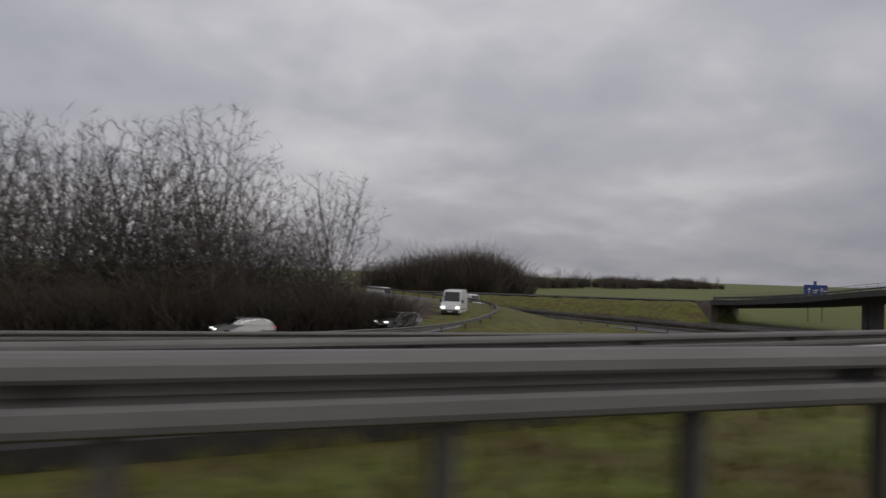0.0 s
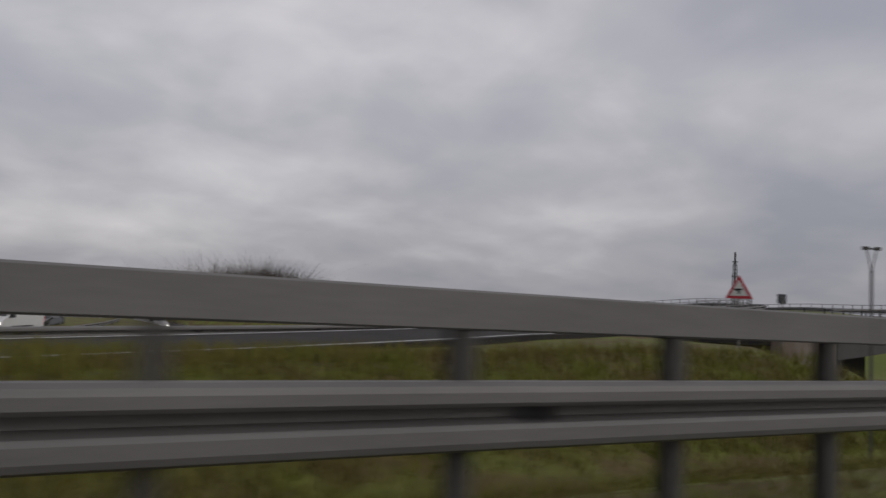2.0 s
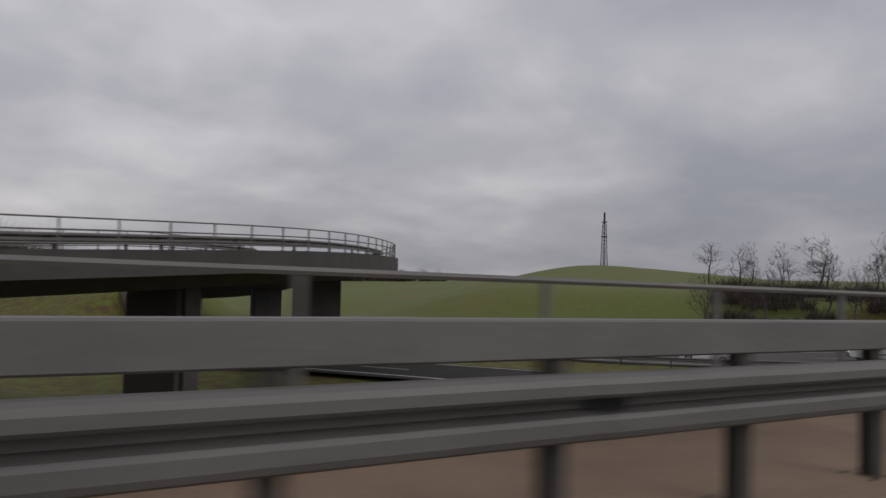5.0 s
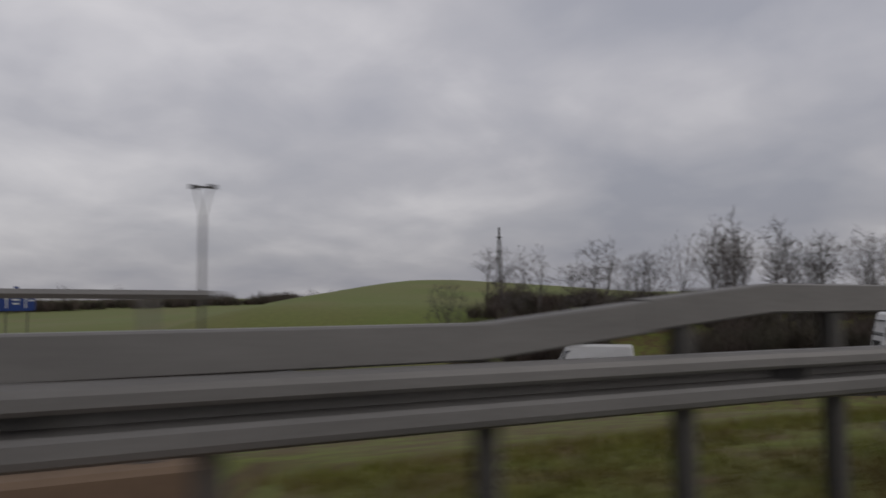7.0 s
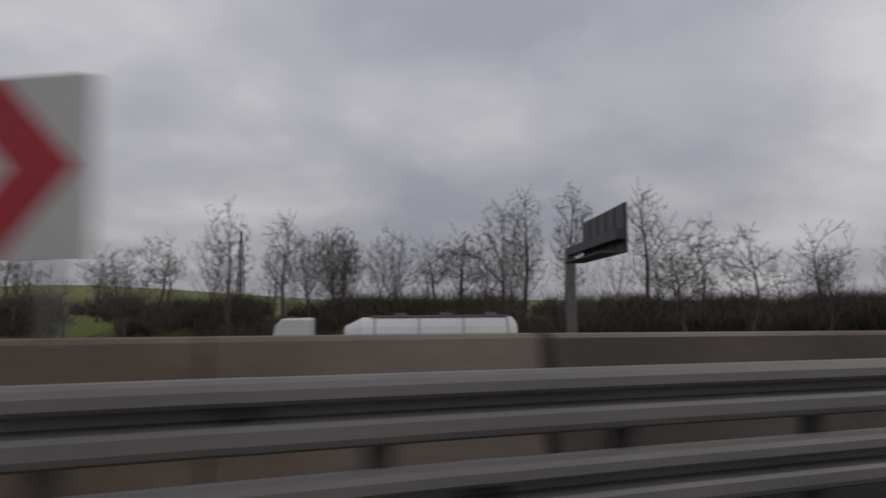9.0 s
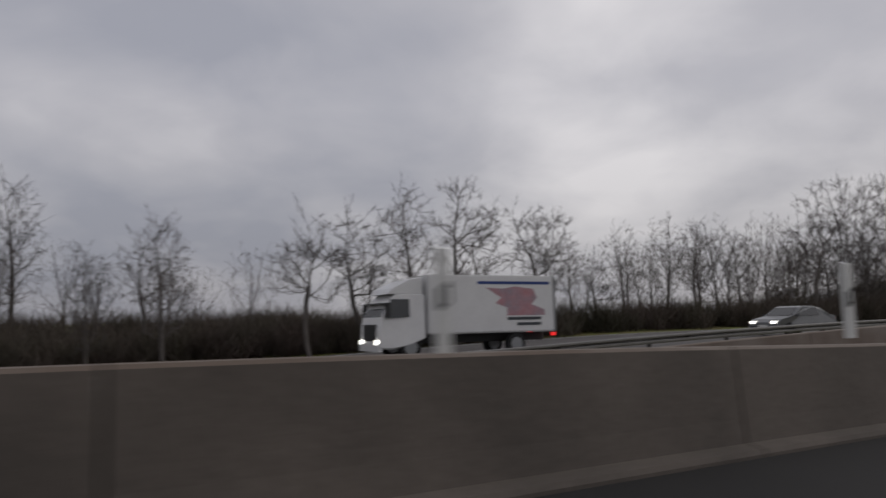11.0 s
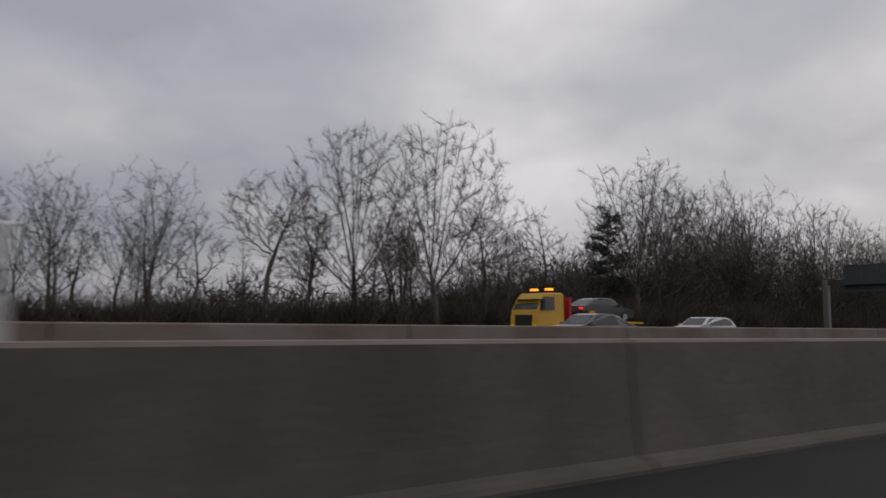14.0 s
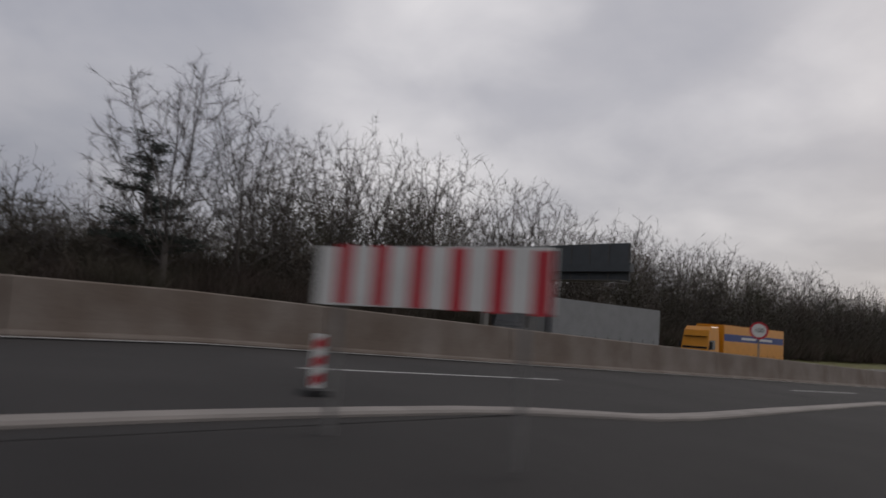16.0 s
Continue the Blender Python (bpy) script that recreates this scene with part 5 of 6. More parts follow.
def gantry(x, y, span_len, top, panel, label, depth=2.6, name="sign_gantry", posts=1):
    """A cantilever sign frame over the oncoming lanes, seen from behind."""
    z = ground(x, y)
    yaw = math.degrees(math.atan2(-ML.y, -ML.x))
    ob = root(name, facing(x, y, z, yaw), label, "sign gantry", "sign gantries")
    h = top - z
    bm = bmesh.new(); box(bm, -0.3, 0.3, -0.3, 0.3, -0.3, h - depth * 0.55)
    bmesh.ops.bevel(bm, geom=bm.edges[:], offset=0.05, segments=1, affect="EDGES")
    part("column", bm, STEEL, ob)
    bm = bmesh.new(); box(bm, -0.2, span_len, -0.25, 0.25, h - depth * 0.75, h - depth * 0.55)
    part("beam", bm, GREY, ob)
    bm = bmesh.new(); box(bm, panel[0], panel[1], 0.30, 0.42, h - depth, h)
    pn = part("panel", bm, GREY, ob)
    n = int((panel[1] - panel[0]) / 1.6)
    for i in range(n + 1):
        px = panel[0] + 0.1 + (panel[1] - panel[0] - 0.2) * i / n
        bm = bmesh.new(); box(bm, px - 0.04, px + 0.04, 0.26, 0.30, h - depth + 0.05, h - 0.05)
        part("rib", bm, DARK_STEEL, pn)
    bm = bmesh.new(); box(bm, panel[0], panel[1], -0.9, 0.28, h - depth - 0.02, h - depth + 0.06)
    part("walkway", bm, DARK_STEEL, ob)
    return ob


gantry(231.3, -111.1, 15.0, 6.4, (1.8, 14.6), "dark back of an overhead sign on a cantilever gantry", 3.0)
gantry(144.3, 3.7, 12.0, 4.6, (2.5, 11.5), "dark back of an overhead sign on a cantilever gantry", 2.4)

# blue direction sign on two posts beyond the curving bridge
zs = ground(93.0, 104.3)
ob = root("direction_sign", facing(93.0, 104.3, zs, -26), "blue motorway direction sign on two steel posts", "road sign")
bm = bmesh.new(); arrow_prism(bm, [(a, b + 0.1 - zs) for a, b in rounded(4.4, 2.5, 0.1)], 0.08, -0.1)
pn = part("panel", bm, BLUE, ob)
for dx in (-1.2, 1.1):
    bm = bmesh.new()
    arrow_prism(bm, [(dx + a, b + 0.1 - zs) for a, b in ((-0.08, -0.9), (0.08, -0.9), (0.08, 0.3), (0.26, 0.3), (0, 0.75), (-0.26, 0.3), (-0.08, 0.3))], 0.01, -0.115)
    part("arrow", bm, SHEET, pn)
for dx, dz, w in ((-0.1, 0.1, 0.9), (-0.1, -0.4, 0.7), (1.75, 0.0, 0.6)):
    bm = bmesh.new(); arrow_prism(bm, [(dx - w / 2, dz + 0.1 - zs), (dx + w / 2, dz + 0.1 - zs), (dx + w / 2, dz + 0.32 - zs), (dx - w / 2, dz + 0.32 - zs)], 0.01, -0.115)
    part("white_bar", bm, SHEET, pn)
for dx in (-1.3, 1.3):
    pole_part(ob, 1.2 - zs, 0.09, dx, 0.09, DARK_STEEL, "post")
bm = bmesh.new(); box(bm, -0.35, 0.15, -0.1, 0.1, 1.36 - zs, 2.1 - zs); part("lamp_box", bm, BLUE, ob)

# speed sign on the concrete barrier: a red ring round the number
ks = (Vector((197.8, -115.1)) - M0).dot(MD)
p = m_point(ks, 0.0, 0.95)
ob = root("speed_sign", facing(p.x, p.y, p.z - 0.03, -120), "round speed limit sign with a red ring and 100", "road sign")
disc = lambda r: [(r * math.cos(2 * math.pi * a / 28), 1.15 + r * math.sin(2 * math.pi * a / 28)) for a in range(28)]
bm = bmesh.new(); arrow_prism(bm, disc(0.375), 0.02)
pn = part("panel", bm, RED, ob)
bm = bmesh.new(); arrow_prism(bm, disc(0.29), 0.003, -0.004)
part("field", bm, SHEET, pn)
cu = bpy.data.curves.new("number", "FONT")
cu.body, cu.size, cu.align_x, cu.align_y, cu.extrude = "100", 0.27, "CENTER", "CENTER", 0.002
cu.materials.append(BLACK)
tx = new("number", cu)
tx.parent = pn
tx.matrix_basis = Matrix.Translation((0, -0.008, 1.15)) @ Matrix.Rotation(radians(90), 4, "X")
pole_part(ob, 1.4, 0.035)


# beacons and the striped board at the gore
def beacon(x, y, yaw):
    z = gore_z(x, y)
    ob = root("road_beacon", facing(x, y, z, yaw), "red and white striped road-works beacon on a rubber foot", "beacon", "beacons at the gore")
    bm = bmesh.new(); arrow_prism(bm, [(-0.16, 0), (0.16, 0), (0.12, 0.06), (-0.12, 0.06)], 0.30, -0.15)
    part("foot", bm, RUBBER, ob)
    bm = bmesh.new(); arrow_prism(bm, [(a, b + 0.36) for a, b in rounded(0.13, 0.58, 0.025)], 0.03, -0.015)
    pn = part("board", bm, SHEET, ob)
    for i in range(3):
        b = 0.09 + 0.19 * i
        bm = bmesh.new(); arrow_prism(bm, [(-0.063, b), (0.063, b + 0.06), (0.063, min(b + 0.155, 0.63)), (-0.063, min(b + 0.095, 0.63))], 0.003, -0.019)
        part("stripe", bm, RED, pn)
    return ob


for x, y in ((168.1, -90.15), (169.45, -92.1), (172.2, -94.05), (173.6, -95.6), (176.0, -98.1)):
    beacon(x, y, -68)
p0, p1 = Vector((173.95, -98.1)), Vector((173.0, -99.75))
mid = (p0 + p1) / 2
zb = gore_z(mid.x, mid.y)
ob = root("striped_board", facing(mid.x, mid.y, zb, math.degrees(math.atan2((p1 - p0).y, (p1 - p0).x))), "wide red and white striped barrier board on two posts", "barrier board")
L2 = (p1 - p0).length / 2
bm = bmesh.new(); arrow_prism(bm, [(-L2, -0.64 - zb), (L2, -0.60 - zb), (L2, -0.13 - zb), (-L2, -0.18 - zb)], 0.03, -0.02)
pn = part("board", bm, SHEET, ob)
n = 6
for i in range(n):
    a = -L2 + (i + 0.55) * 2 * L2 / n
    bm = bmesh.new(); arrow_prism(bm, [(a, -0.625 - zb), (a + L2 / n * 0.85, -0.615 - zb), (a + L2 / n * 0.85, -0.15 - zb), (a, -0.165 - zb)], 0.003, -0.024)
    part("stripe", bm, RED, pn)
for s in (-0.8, 0.8):
    bm = bmesh.new(); tube(bm, (s * L2, 0.04, 0), (s * L2, 0.04, -0.16 - zb), 0.03, 0.03, 8)
    part("post", bm, STEEL, ob)
# ---- vehicles ----
def prism_body(bm, prof, half, taper=None):
    """A closed side outline (x, z) pushed out to both sides; taper(z) narrows it towards the roof."""
    taper = taper or (lambda z: 1.0)
    rings = []
    for s, k in ((-1, 1.0), (-1, 0.0), (1, 0.0), (1, 1.0)):
        rings.append(None)
    n = len(prof)
    c = Vector((sum(p[0] for p in prof) / n, 0, sum(p[1] for p in prof) / n))
    lay = []
    for s, inset in ((-1, 0.05), (-0.94, 0.0), (0.94, 0.0), (1, 0.05)):
        ring = []
        for x, z in prof:
            px, pz = x + (c.x - x) * inset * 0.5, z + (c.z - z) * inset
            ring.append(bm.verts.new((px, s * half * taper(z), pz)))
        lay.append(ring)
    for a, b in zip(lay, lay[1:]):
        for i in range(n):
            bm.faces.new((a[i], b[i], b[(i + 1) % n], a[(i + 1) % n]))
    bm.faces.new(lay[0][::-1]); bm.faces.new(lay[-1])


WHEEL = {}


def wheels(ob, places, r=0.34, w=0.22):
    key = (r, w)
    if key not in WHEEL:
        bm = bmesh.new(); tube(bm, (0, -w / 2, 0), (0, w / 2, 0), r, r, 20)
        bmesh.ops.bevel(bm, geom=[e for e in bm.edges if abs(e.verts[0].co.y - e.verts[1].co.y) < 0.001], offset=0.03, segments=2, affect="EDGES")
        t = mesh("tyre", bm, RUBBER)
        bm = bmesh.new(); tube(bm, (0, -w / 2 - 0.01, 0), (0, w / 2 + 0.01, 0), r * 0.62, r * 0.62, 16)
        for i in range(5):
            a = 2 * math.pi * i / 5
            box(bm, r * 0.3 * math.cos(a) - 0.03, r * 0.3 * math.cos(a) + 0.03, -w / 2 - 0.02, w / 2 + 0.02, r * 0.3 * math.sin(a) - 0.03, r * 0.3 * math.sin(a) + 0.03)
        WHEEL[key] = (t, mesh("rim", bm, SILVER))
    for x, y in places:
        wl = new("wheel")
        wl.parent = ob
        wl.matrix_basis = Matrix.Translation((x, y, r))
        for n, me in zip(("tyre", "rim"), WHEEL[key]):
            c = new(n, me)
            c.parent = wl


def plate(ob, name, x0, x1, y0, y1, z0, z1, material, label=""):
    bm = bmesh.new(); box(bm, x0, x1, y0, y1, z0, z1)
    return part(name, bm, material, ob, label)


def side_glass(ob, pts, half, taper, name="side_window"):
    for s in (-1, 1):
        bm = bmesh.new()
        a = [bm.verts.new((x, s * (half * taper(z) + 0.004), z)) for x, z in pts]
        b = [bm.verts.new((x, s * (half * taper(z) - 0.03), z)) for x, z in pts]
        bm.faces.new(a); bm.faces.new(b[::-1])
        for i in range(len(pts)):
            j = (i + 1) % len(pts)
            bm.faces.new((a[i], b[i], b[j], a[j]))
        part(name, bm, GLASS, ob)


def slant_glass(ob, x0, z0, x1, z1, h0, h1, name="windscreen"):
    """A pane between two heights of the front or the rear."""
    bm = bmesh.new()
    out = 0.012 if x0 > x1 else -0.012
    a = [bm.verts.new(q) for q in ((x0 + out, -h0, z0 + 0.01), (x0 + out, h0, z0 + 0.01), (x1 + out, h1, z1 + 0.01), (x1 + out, -h1, z1 + 0.01))]
    b = [bm.verts.new(v.co - Vector((out * 3, 0, 0.03))) for v in a]
    bm.faces.new(a); bm.faces.new(b[::-1])
    for i in range(4):
        bm.faces.new((a[i], b[i], b[(i + 1) % 4], a[(i + 1) % 4]))
    part(name, bm, GLASS, ob)


def on_road(x, y, z, heading):
    return Matrix.Translation((x, y, z)) @ Matrix.Rotation(heading, 4, "Z")


def car(at, paint_mat, label, estate=False, lights=True, name="car"):
    ob = root(name, at, label, "car", "cars on the roads")
    L = 4.5
    back = [(-2.2, 0.95), (-2.1, 1.1), (-1.75, 1.38), (-1.3, 1.45)] if estate else [(-2.2, 0.95), (-1.75, 1.03), (-1.15, 1.35), (-0.7, 1.44)]
    prof = [(-2.25, 0.32), (-2.28, 0.6)] + back + [(0.1, 1.46), (0.42, 1.38), (1.05, 0.97), (1.9, 0.82), (2.18, 0.66), (2.22, 0.36), (2.0, 0.24), (-2.0, 0.24)]
    tp = lambda z: 1.0 - 0.17 * smooth(0.75, 1.5, z) - 0.05 * (1 - smooth(0.2, 0.5, z))
    bm = bmesh.new(); prism_body(bm, prof, 0.89, tp)
    part("body", bm, paint_mat, ob, smooth_shade=False)
    rear = -1.85 if estate else -1.0
    side_glass(ob, [(rear, 0.98), (0.85, 0.98), (0.35, 1.33), (0.05, 1.38), (rear + 0.15, 1.36)], 0.885, tp)
    slant_glass(ob, 1.06, 0.97, 0.44, 1.38, 0.72, 0.62)
    slant_glass(ob, back[1][0] - 0.0, back[1][1], back[2][0], back[2][1], 0.68, 0.6, "rear_window")
    wheels(ob, [(1.35, -0.78), (1.35, 0.78), (-1.35, -0.78), (-1.35, 0.78)], 0.32, 0.2)
    for s in (-1, 1):
        plate(ob, "headlight", 2.02, 2.20, s * 0.62 - 0.16, s * 0.62 + 0.16, 0.60, 0.72, HEADLAMP if lights else SHEET)
        plate(ob, "tail_light", -2.285, -2.2, s * 0.68 - 0.13, s * 0.68 + 0.13, 0.72, 0.86, TAIL)
        plate(ob, "mirror", 0.75, 0.9, s * 0.98 - 0.08, s * 0.98 + 0.08, 0.93, 1.06, paint_mat)
    plate(ob, "bumper", 2.15, 2.24, -0.75, 0.75, 0.30, 0.46, BLACK)
    plate(ob, "number_plate", 2.24, 2.25, -0.26, 0.26, 0.42, 0.53, SHEET)
    return ob


def van(at, label, long=True, low=False, lights=True):
    ob = root("van", at, label, "van", "vans on the roads")
    H, L = (1.9, 2.3) if low else (2.6, 3.0)
    prof = [(-L, 0.35), (-L - 0.02, H * 0.55), (-L + 0.06, H - 0.12), (-L + 0.2, H), (L - 2.0, H), (L - 1.55, H - 0.16), (L - 0.95, H * 0.52 + 0.1), (L - 0.2, H * 0.40 + 0.12), (L, 0.75), (L, 0.4), (L - 0.2, 0.28), (-L + 0.1, 0.28)]
    tp = lambda z: 1.0 - 0.10 * smooth(1.0, H, z)
    bm = bmesh.new(); prism_body(bm, prof, 1.0, tp)
    part("body", bm, WHITE, ob)
    b = H * 0.50 + 0.05
    side_glass(ob, [(L - 1.95, b), (L - 1.05, b - 0.02), (L - 1.5, H - 0.35), (L - 1.95, H - 0.32)], 0.998, tp)
    slant_glass(ob, L - 0.95, H * 0.52 + 0.12, L - 1.5, H - 0.2, 0.84, 0.76)
    wheels(ob, [(L - 0.95, -0.86), (L - 0.95, 0.86), (-L + 1.15, -0.86), (-L + 1.15, 0.86)], 0.34, 0.22)
    for s in (-1, 1):
        plate(ob, "headlight", L - 0.16, L + 0.01, s * 0.74 - 0.16, s * 0.74 + 0.16, 0.78, 0.98, HEADLAMP if lights else SHEET)
        plate(ob, "mirror", L - 1.25, L - 1.1, s * 1.12 - 0.1, s * 1.12 + 0.1, b, b + 0.3, BLACK)
        plate(ob, "tail_light", -L - 0.03, -L + 0.02, s * 0.88 - 0.07, s * 0.88 + 0.07, 0.8, 1.3, TAIL)
        plate(ob, "sill_strip", -L + 1.6, L - 1.4, s * 0.995 - 0.012, s * 0.995 + 0.012, 0.58, 0.68, BLACK)
    plate(ob, "bumper", L - 0.06, L + 0.05, -0.9, 0.9, 0.32, 0.62, BLACK)
    plate(ob, "number_plate", L + 0.05, L + 0.06, -0.26, 0.26, 0.42, 0.53, SHEET)
    return ob


def cab(ob, x, paint_mat, H=3.4, deflector=True, grille=None):
    """A lorry's cab whose front stands at x."""
    prof = [(x - 2.1, 0.85), (x - 2.1, H - 0.1), (x - 1.95, H), (x - 0.75, H - 0.02), (x - 0.42, H - 0.35), (x - 0.10, 1.75), (x, 1.2), (x, 0.45), (x - 0.5, 0.4), (x - 1.4, 0.55)]
    tp = lambda z: 1.0 - 0.06 * smooth(2.0, H, z)
    bm = bmesh.new(); prism_body(bm, prof, 1.2, tp)
    c = part("cab", bm, paint_mat, ob)
    side_glass(c, [(x - 1.35, 1.75), (x - 0.28, 1.7), (x - 0.5, 2.5), (x - 1.35, 2.5)], 1.2, tp)
    slant_glass(c, x - 0.10, 1.76, x - 0.40, min(H - 0.45, 2.75), 1.08, 1.02)
    plate(c, "grille", x - 0.02, x + 0.02, -0.75, 0.75, 0.75, 1.45, grille or BLACK)
    plate(c, "bumper", x - 0.1, x + 0.06, -1.18, 1.18, 0.32, 0.68, paint_mat)
    for s in (-1, 1):
        plate(c, "headlight", x + 0.0, x + 0.07, s * 0.92 - 0.18, s * 0.92 + 0.18, 0.62, 0.80, HEADLAMP)
        plate(c, "mirror", x - 0.35, x - 0.2, s * 1.36 - 0.12, s * 1.36 + 0.12, 1.75, 2.35, BLACK)
    plate(c, "sun_visor", x - 0.42, x - 0.12, -1.0, 1.0, min(H - 0.45, 2.75), min(H - 0.40, 2.8), GLASS)
    return c


def rounded_box(ob, name, x0, x1, half, z0, z1, material, label="", r=0.06):
    bm = bmesh.new(); box(bm, x0, x1, -half, half, z0, z1)
    bmesh.ops.bevel(bm, geom=bm.edges[:], offset=r, segments=2, affect="EDGES")
    return part(name, bm, material, ob, label)


def chassis(ob, x0, x1, axles, r=0.48):
    rounded_box(ob, "chassis", x0, x1, 0.45, 0.6, 0.95, BLACK, r=0.03)
    wheels(ob, [(x, s * 1.02) for x in axles for s in (-1, 1)], r, 0.32)


def box_truck(at):
    ob = root("box_truck", at, "white box lorry with a faded pink print and dark stripe", "lorry", "lorries")
    chassis(ob, -4.2, 3.6, (2.9, -2.3))
    cab(ob, 4.3, WHITE, 2.75)
    bm = bmesh.new(); prism_body(bm, [(2.3, 2.7), (3.9, 2.72), (3.7, 2.95), (2.9, 3.35), (2.3, 3.45)], 1.1)
    part("wind_deflector", bm, WHITE, ob)
    b = rounded_box(ob, "cargo_box", -4.4, 2.1, 1.25, 1.0, 3.55, WHITE)
    for s in (-1, 1):
        y = s * 1.255
        plate(b, "stripe", -4.1, -0.3, y - 0.006, y + 0.006, 3.15, 3.28, BLUE)
        bm = bmesh.new()
        pts = [(-0.7, 3.0), (-1.6, 2.95), (-2.2, 3.05), (-3.2, 2.95), (-3.4, 2.55), (-3.1, 2.25), (-3.8, 2.0), (-3.8, 1.75), (-1.8, 1.75), (-1.8, 2.1), (-1.2, 2.3), (-1.5, 2.55)]
        a = [bm.verts.new((px, y + s * 0.004, pz)) for px, pz in pts]
        c = [bm.verts.new((px, y - s * 0.01, pz)) for px, pz in pts]
        bm.faces.new(a); bm.faces.new(c[::-1])
        for i in range(len(pts)):
            j = (i + 1) % len(pts)
            bm.faces.new((a[i], c[i], c[j], a[j]))
        part("print", bm, PINK, b, "faded pink printed picture")
        for q, w in enumerate((1.8, 1.3)):
            plate(b, "lettering_bar", -3.6, -3.6 + w, y - 0.008, y + 0.008, 1.55 - 0.25 * q, 1.68 - 0.25 * q, GREY)
        plate(b, "trim", -4.41, -4.30, y - 0.01, y + 0.01, 1.0, 3.55, TARP)
    for s in (-1, 1):
        plate(ob, "tail_light", -4.45, -4.38, s * 1.0 - 0.15, s * 1.0 + 0.15, 0.8, 0.95, TAIL)
    return ob


def tanker(at):
    ob = root("tanker_lorry", at, "white tractor with a long white tank trailer", "lorry", "lorries")
    chassis(ob, -5.4, 6.6, (6.0, 2.9, -2.1, -3.4, -4.7))
    c = cab(ob, 7.4, WHITE, 3.5)
    for s in (-1, 1):
        plate(c, "stripe", 5.4, 6.9, s * 1.205 - 0.006, s * 1.205 + 0.006, 1.35, 1.47, RED)
    bm = bmesh.new()
    n = 20
    rings = []
    for x, k in ((-5.5, 0.80), (-5.3, 1.0), (2.6, 1.0), (3.5, 0.62)):
        rings.append([bm.verts.new((x, 1.2 * k * math.cos(2 * math.pi * i / n), 2.35 + 1.15 * k * math.sin(2 * math.pi * i / n))) for i in range(n)])
    for a, b in zip(rings, rings[1:]):
        for i in range(n):
            bm.faces.new((a[i], b[i], b[(i + 1) % n], a[(i + 1) % n]))
    bm.faces.new(rings[0][::-1]); bm.faces.new(rings[-1])
    t = part("tank", bm, WHITE, ob, smooth_shade=False)
    plate(t, "catwalk", -5.0, 2.2, -0.35, 0.35, 3.50, 3.58, STEEL)
    for x in (-4.2, -1.8, 0.6):
        plate(t, "hatch", x - 0.3, x + 0.3, -0.3, 0.3, 3.58, 3.72, STEEL)
    for x in (-5.0, -2.7, -0.4, 1.9):
        bm = bmesh.new()
        tube(bm, (x - 0.04, 0, 2.35), (x + 0.04, 0, 2.35), 1.215, 1.215, 24)
        part("band", bm, SILVER, t)
    return ob


def semi(at, cab_mat, box_mat, label, stripe=None, H=3.9):
    ob = root("articulated_lorry", at, label, "lorry", "lorries")
    chassis(ob, -7.6, 6.8, (6.2, 3.0, -4.2, -5.5, -6.8))
    c = cab(ob, 7.6, cab_mat, H - 0.25)
    b = rounded_box(ob, "trailer_box", -7.8, 4.9, 1.26, 1.1, H, box_mat)
    if stripe:
        for s in (-1, 1):
            y = s * 1.265
            plate(b, "stripe", -7.6, 4.8, y - 0.006, y + 0.006, H - 1.35, H - 0.75, stripe)
            for q, (x0, x1) in enumerate(((-1.5, 1.5), (-5.0, -2.2))):
                plate(b, "lettering_bar", x0, x1, y - 0.010, y + 0.010, H - 1.15, H - 0.95, SHEET)
    for i in range(9):
        x = -7.0 + i * 1.45
        for s in (-1, 1):
            plate(b, "side_strap", x, x + 0.05, s * 1.262 - 0.008, s * 1.262 + 0.008, 1.1, 1.5, BLACK)
    for s in (-1, 1):
        plate(ob, "tail_light", -7.86, -7.78, s * 1.0 - 0.15, s * 1.0 + 0.15, 0.9, 1.05, TAIL)
        plate(ob, "side_guard", -3.2, 2.2, s * 1.2 - 0.02, s * 1.2 + 0.02, 0.5, 0.95, GREY)
    return ob


def tow_truck(at):
    ob = root("tow_truck", at, "yellow flatbed recovery truck with amber beacons", "lorry", "lorries")
    chassis(ob, -4.4, 3.6, (2.9, -1.9, -3.1), 0.45)
    c = cab(ob, 4.3, YELLOW, 2.75)
    plate(c, "light_bar", 2.7, 3.1, -0.9, 0.9, 2.75, 2.88, BLACK)
    for s in (-1, 1):
        plate(c, "beacon", 2.75, 3.05, s * 0.65 - 0.2, s * 0.65 + 0.2, 2.88, 3.02, AMBER)
    rounded_box(ob, "flatbed", -4.6, 2.0, 1.22, 0.98, 1.12, YELLOW, r=0.03)
    plate(ob, "headboard", 1.6, 1.75, -1.15, 1.15, 1.12, 2.5, RED)
    for s in (-1, 1):
        plate(ob, "ramp_post", -0.3, 0.1, s * 1.12 - 0.06, s * 1.12 + 0.06, 1.12, 1.75, YELLOW)
    return ob


AGAINST = math.atan2(-MD.y, -MD.x)
WITH = math.atan2(MD.y, MD.x)


def on_m(k, m, heading):
    p = m_point(k, m, 0.0)
    return on_road(p.x, p.y, p.z, heading)


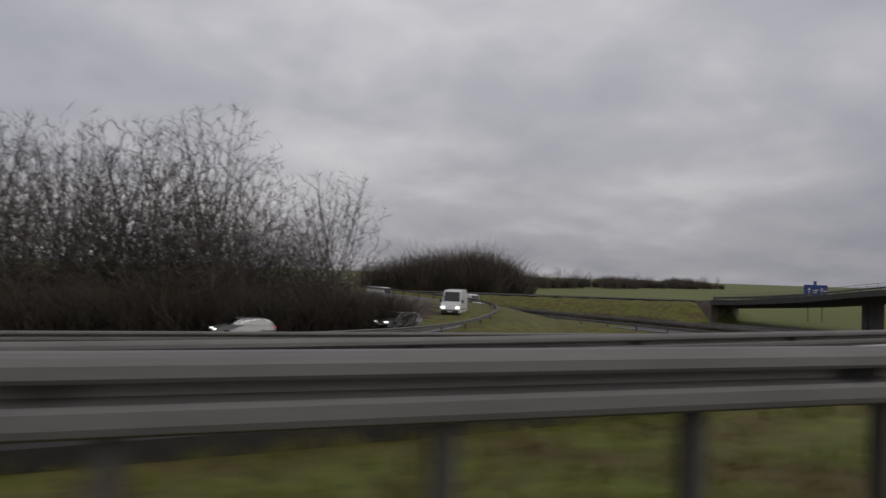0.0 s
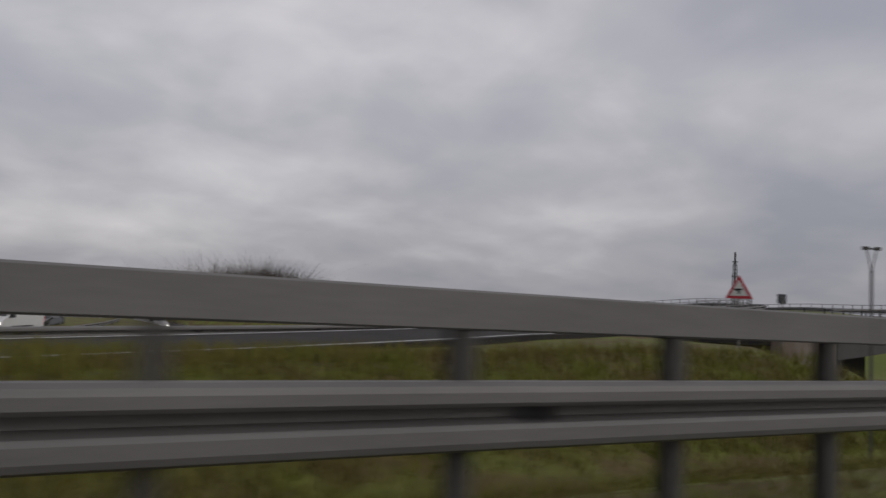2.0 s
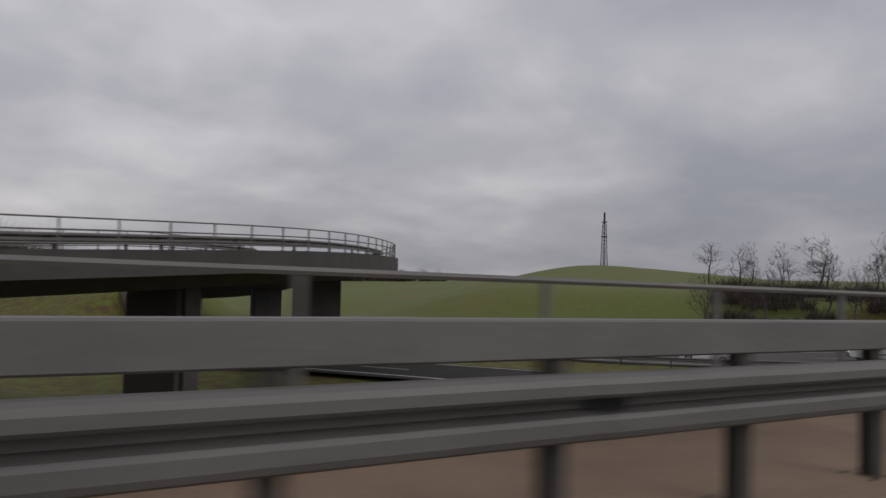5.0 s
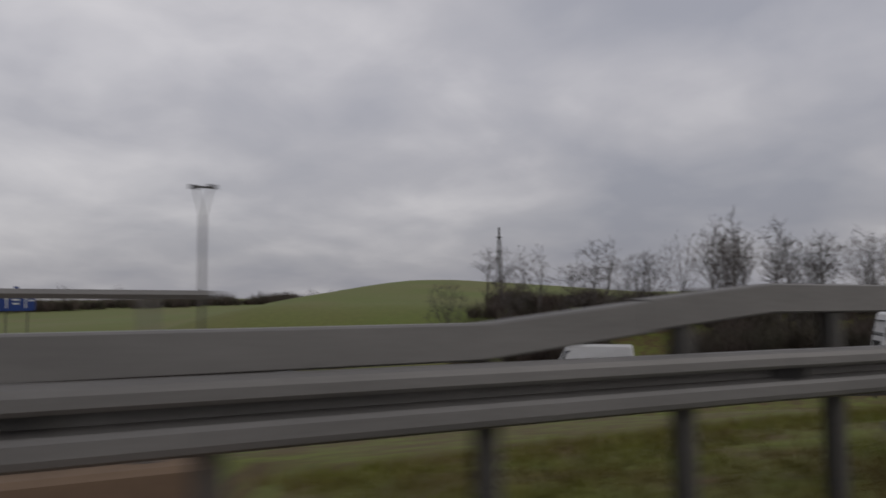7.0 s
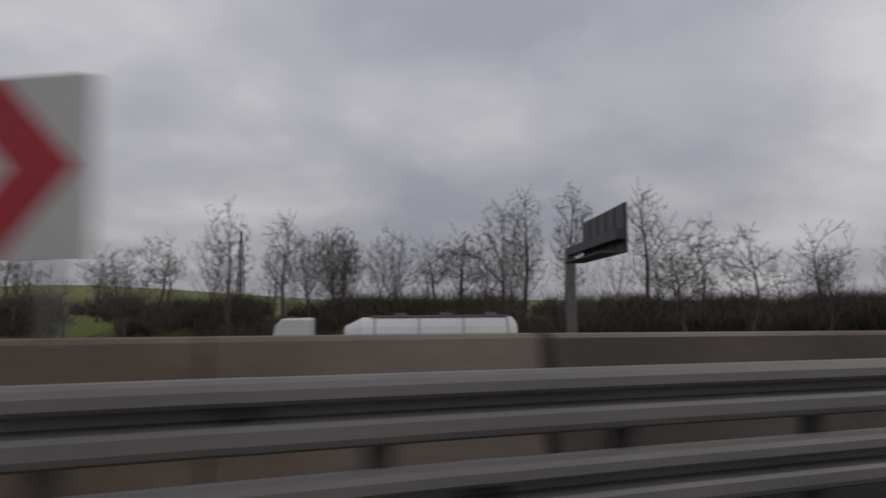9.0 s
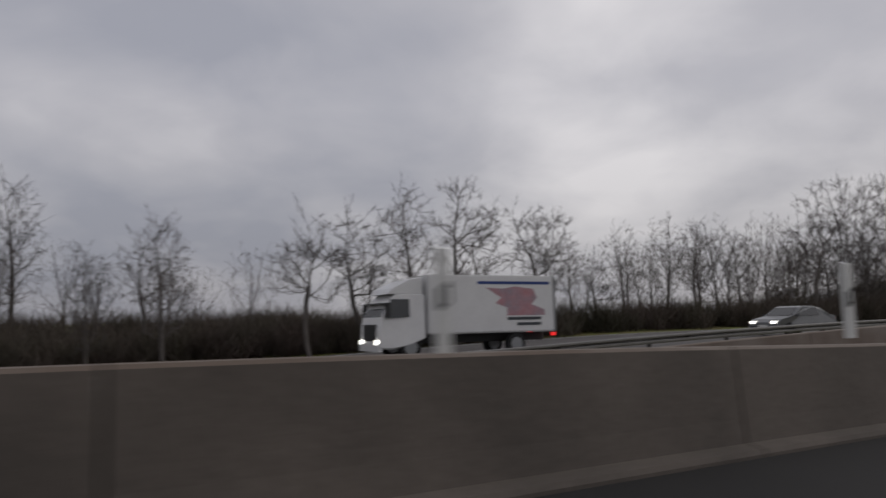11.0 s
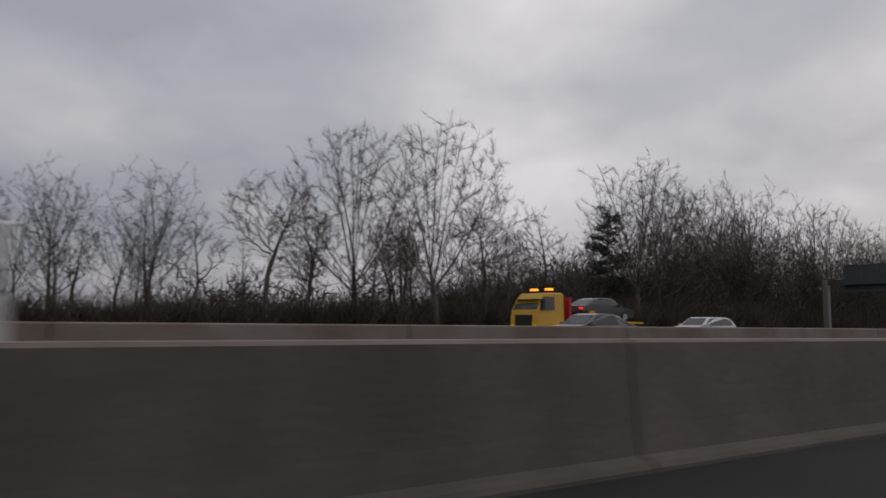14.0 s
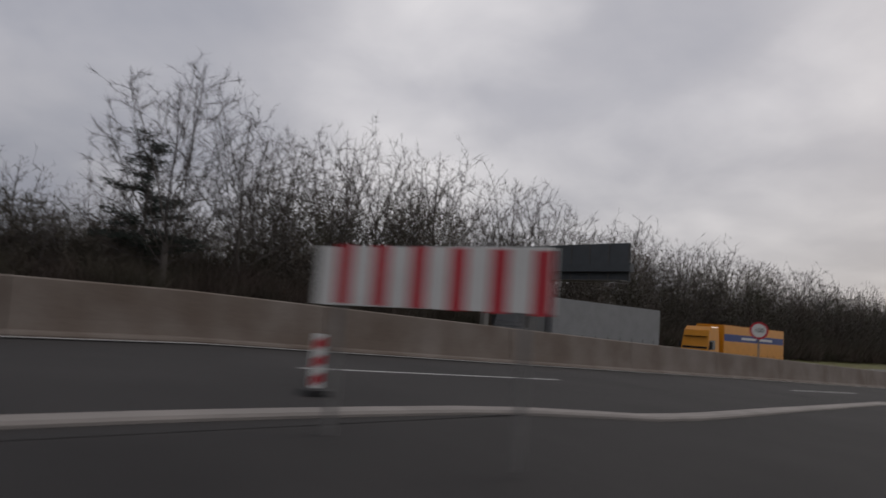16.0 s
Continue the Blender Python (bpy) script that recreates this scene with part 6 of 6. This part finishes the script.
def on_line(line, x, y, lat, back=False):
    i = near_line(line, x, y)[0]
    d, n = side(line, i)
    p = line[i] + n * lat
    return on_road(p.x, p.y, p.z, math.atan2(d.y, d.x) + (math.pi if back else 0))


box_truck(on_m(-69.5, 15.6, AGAINST))
tanker(on_m(-110.8, 19.0, AGAINST))
tow_truck(on_m(-7.0, 20.0, AGAINST))
TT = m_point(-5.1, 20.0, 1.12)
car(on_road(TT.x, TT.y, TT.z, AGAINST + math.pi), DARK_PAINT, "dark damaged saloon carried on the recovery truck", lights=False)
semi(on_m(36.0, 15.5, AGAINST), DARK_PAINT, TARP, "dark blue tractor with a grey curtain-sided trailer", H=3.7)
semi(on_m(60.0, 16.0, AGAINST), ORANGE, ORANGE, "orange lorry with a dark blue side stripe", BLUE)
car(on_m(-0.3, 16.0, AGAINST), WHITE, "white estate car on the oncoming carriageway", True)
car(on_m(-14.0, 12.0, AGAINST), GREYCAR, "grey saloon on the oncoming carriageway")
car(on_m(-52.0, 12.0, AGAINST), GREYCAR, "grey saloon on the oncoming carriageway")
van(on_m(-136.6, 16.0, AGAINST), "white panel van on the oncoming carriageway")
car(on_m(-151.0, 12.0, AGAINST), WHITE, "white car on the oncoming carriageway", True)
car(on_m(-158.0, 12.0, AGAINST), DARK_PAINT, "dark car on the oncoming carriageway")
van(on_m(-172.0, 16.0, WITH), "small white delivery van below the hill", low=True)
car(on_m(-176.0, 22.0, AGAINST), WHITE, "pale estate car below the hill", True)
van(on_line(LOW_LINE, 41.0, 37.5, 0.3), "white panel van on the low slip road")
van(on_line(LOW_LINE, 18, 101, -1.0), "long white panel van on the low slip road")
van(on_line(LOW_LINE, 9.5, 122, 1.5), "white panel van far along the low slip road")
van(on_line(WIND_LINE, 3, 69.6, 0.4, True), "white panel van rounding the bend with lights on")
car(on_line(WIND_LINE, 6.5, 75, 0.6, True), DARK_PAINT, "dark car behind the van on the bend")
car(on_line(WIND_LINE, -17.5, 54.6, 0.6, True), SILVER, "silver car with bright headlamps by the wood", True)
car(on_line(WIND_LINE, -5.5, 57.6, 0.6, True), SILVER, "grey car with bright headlamps by the wood", True)
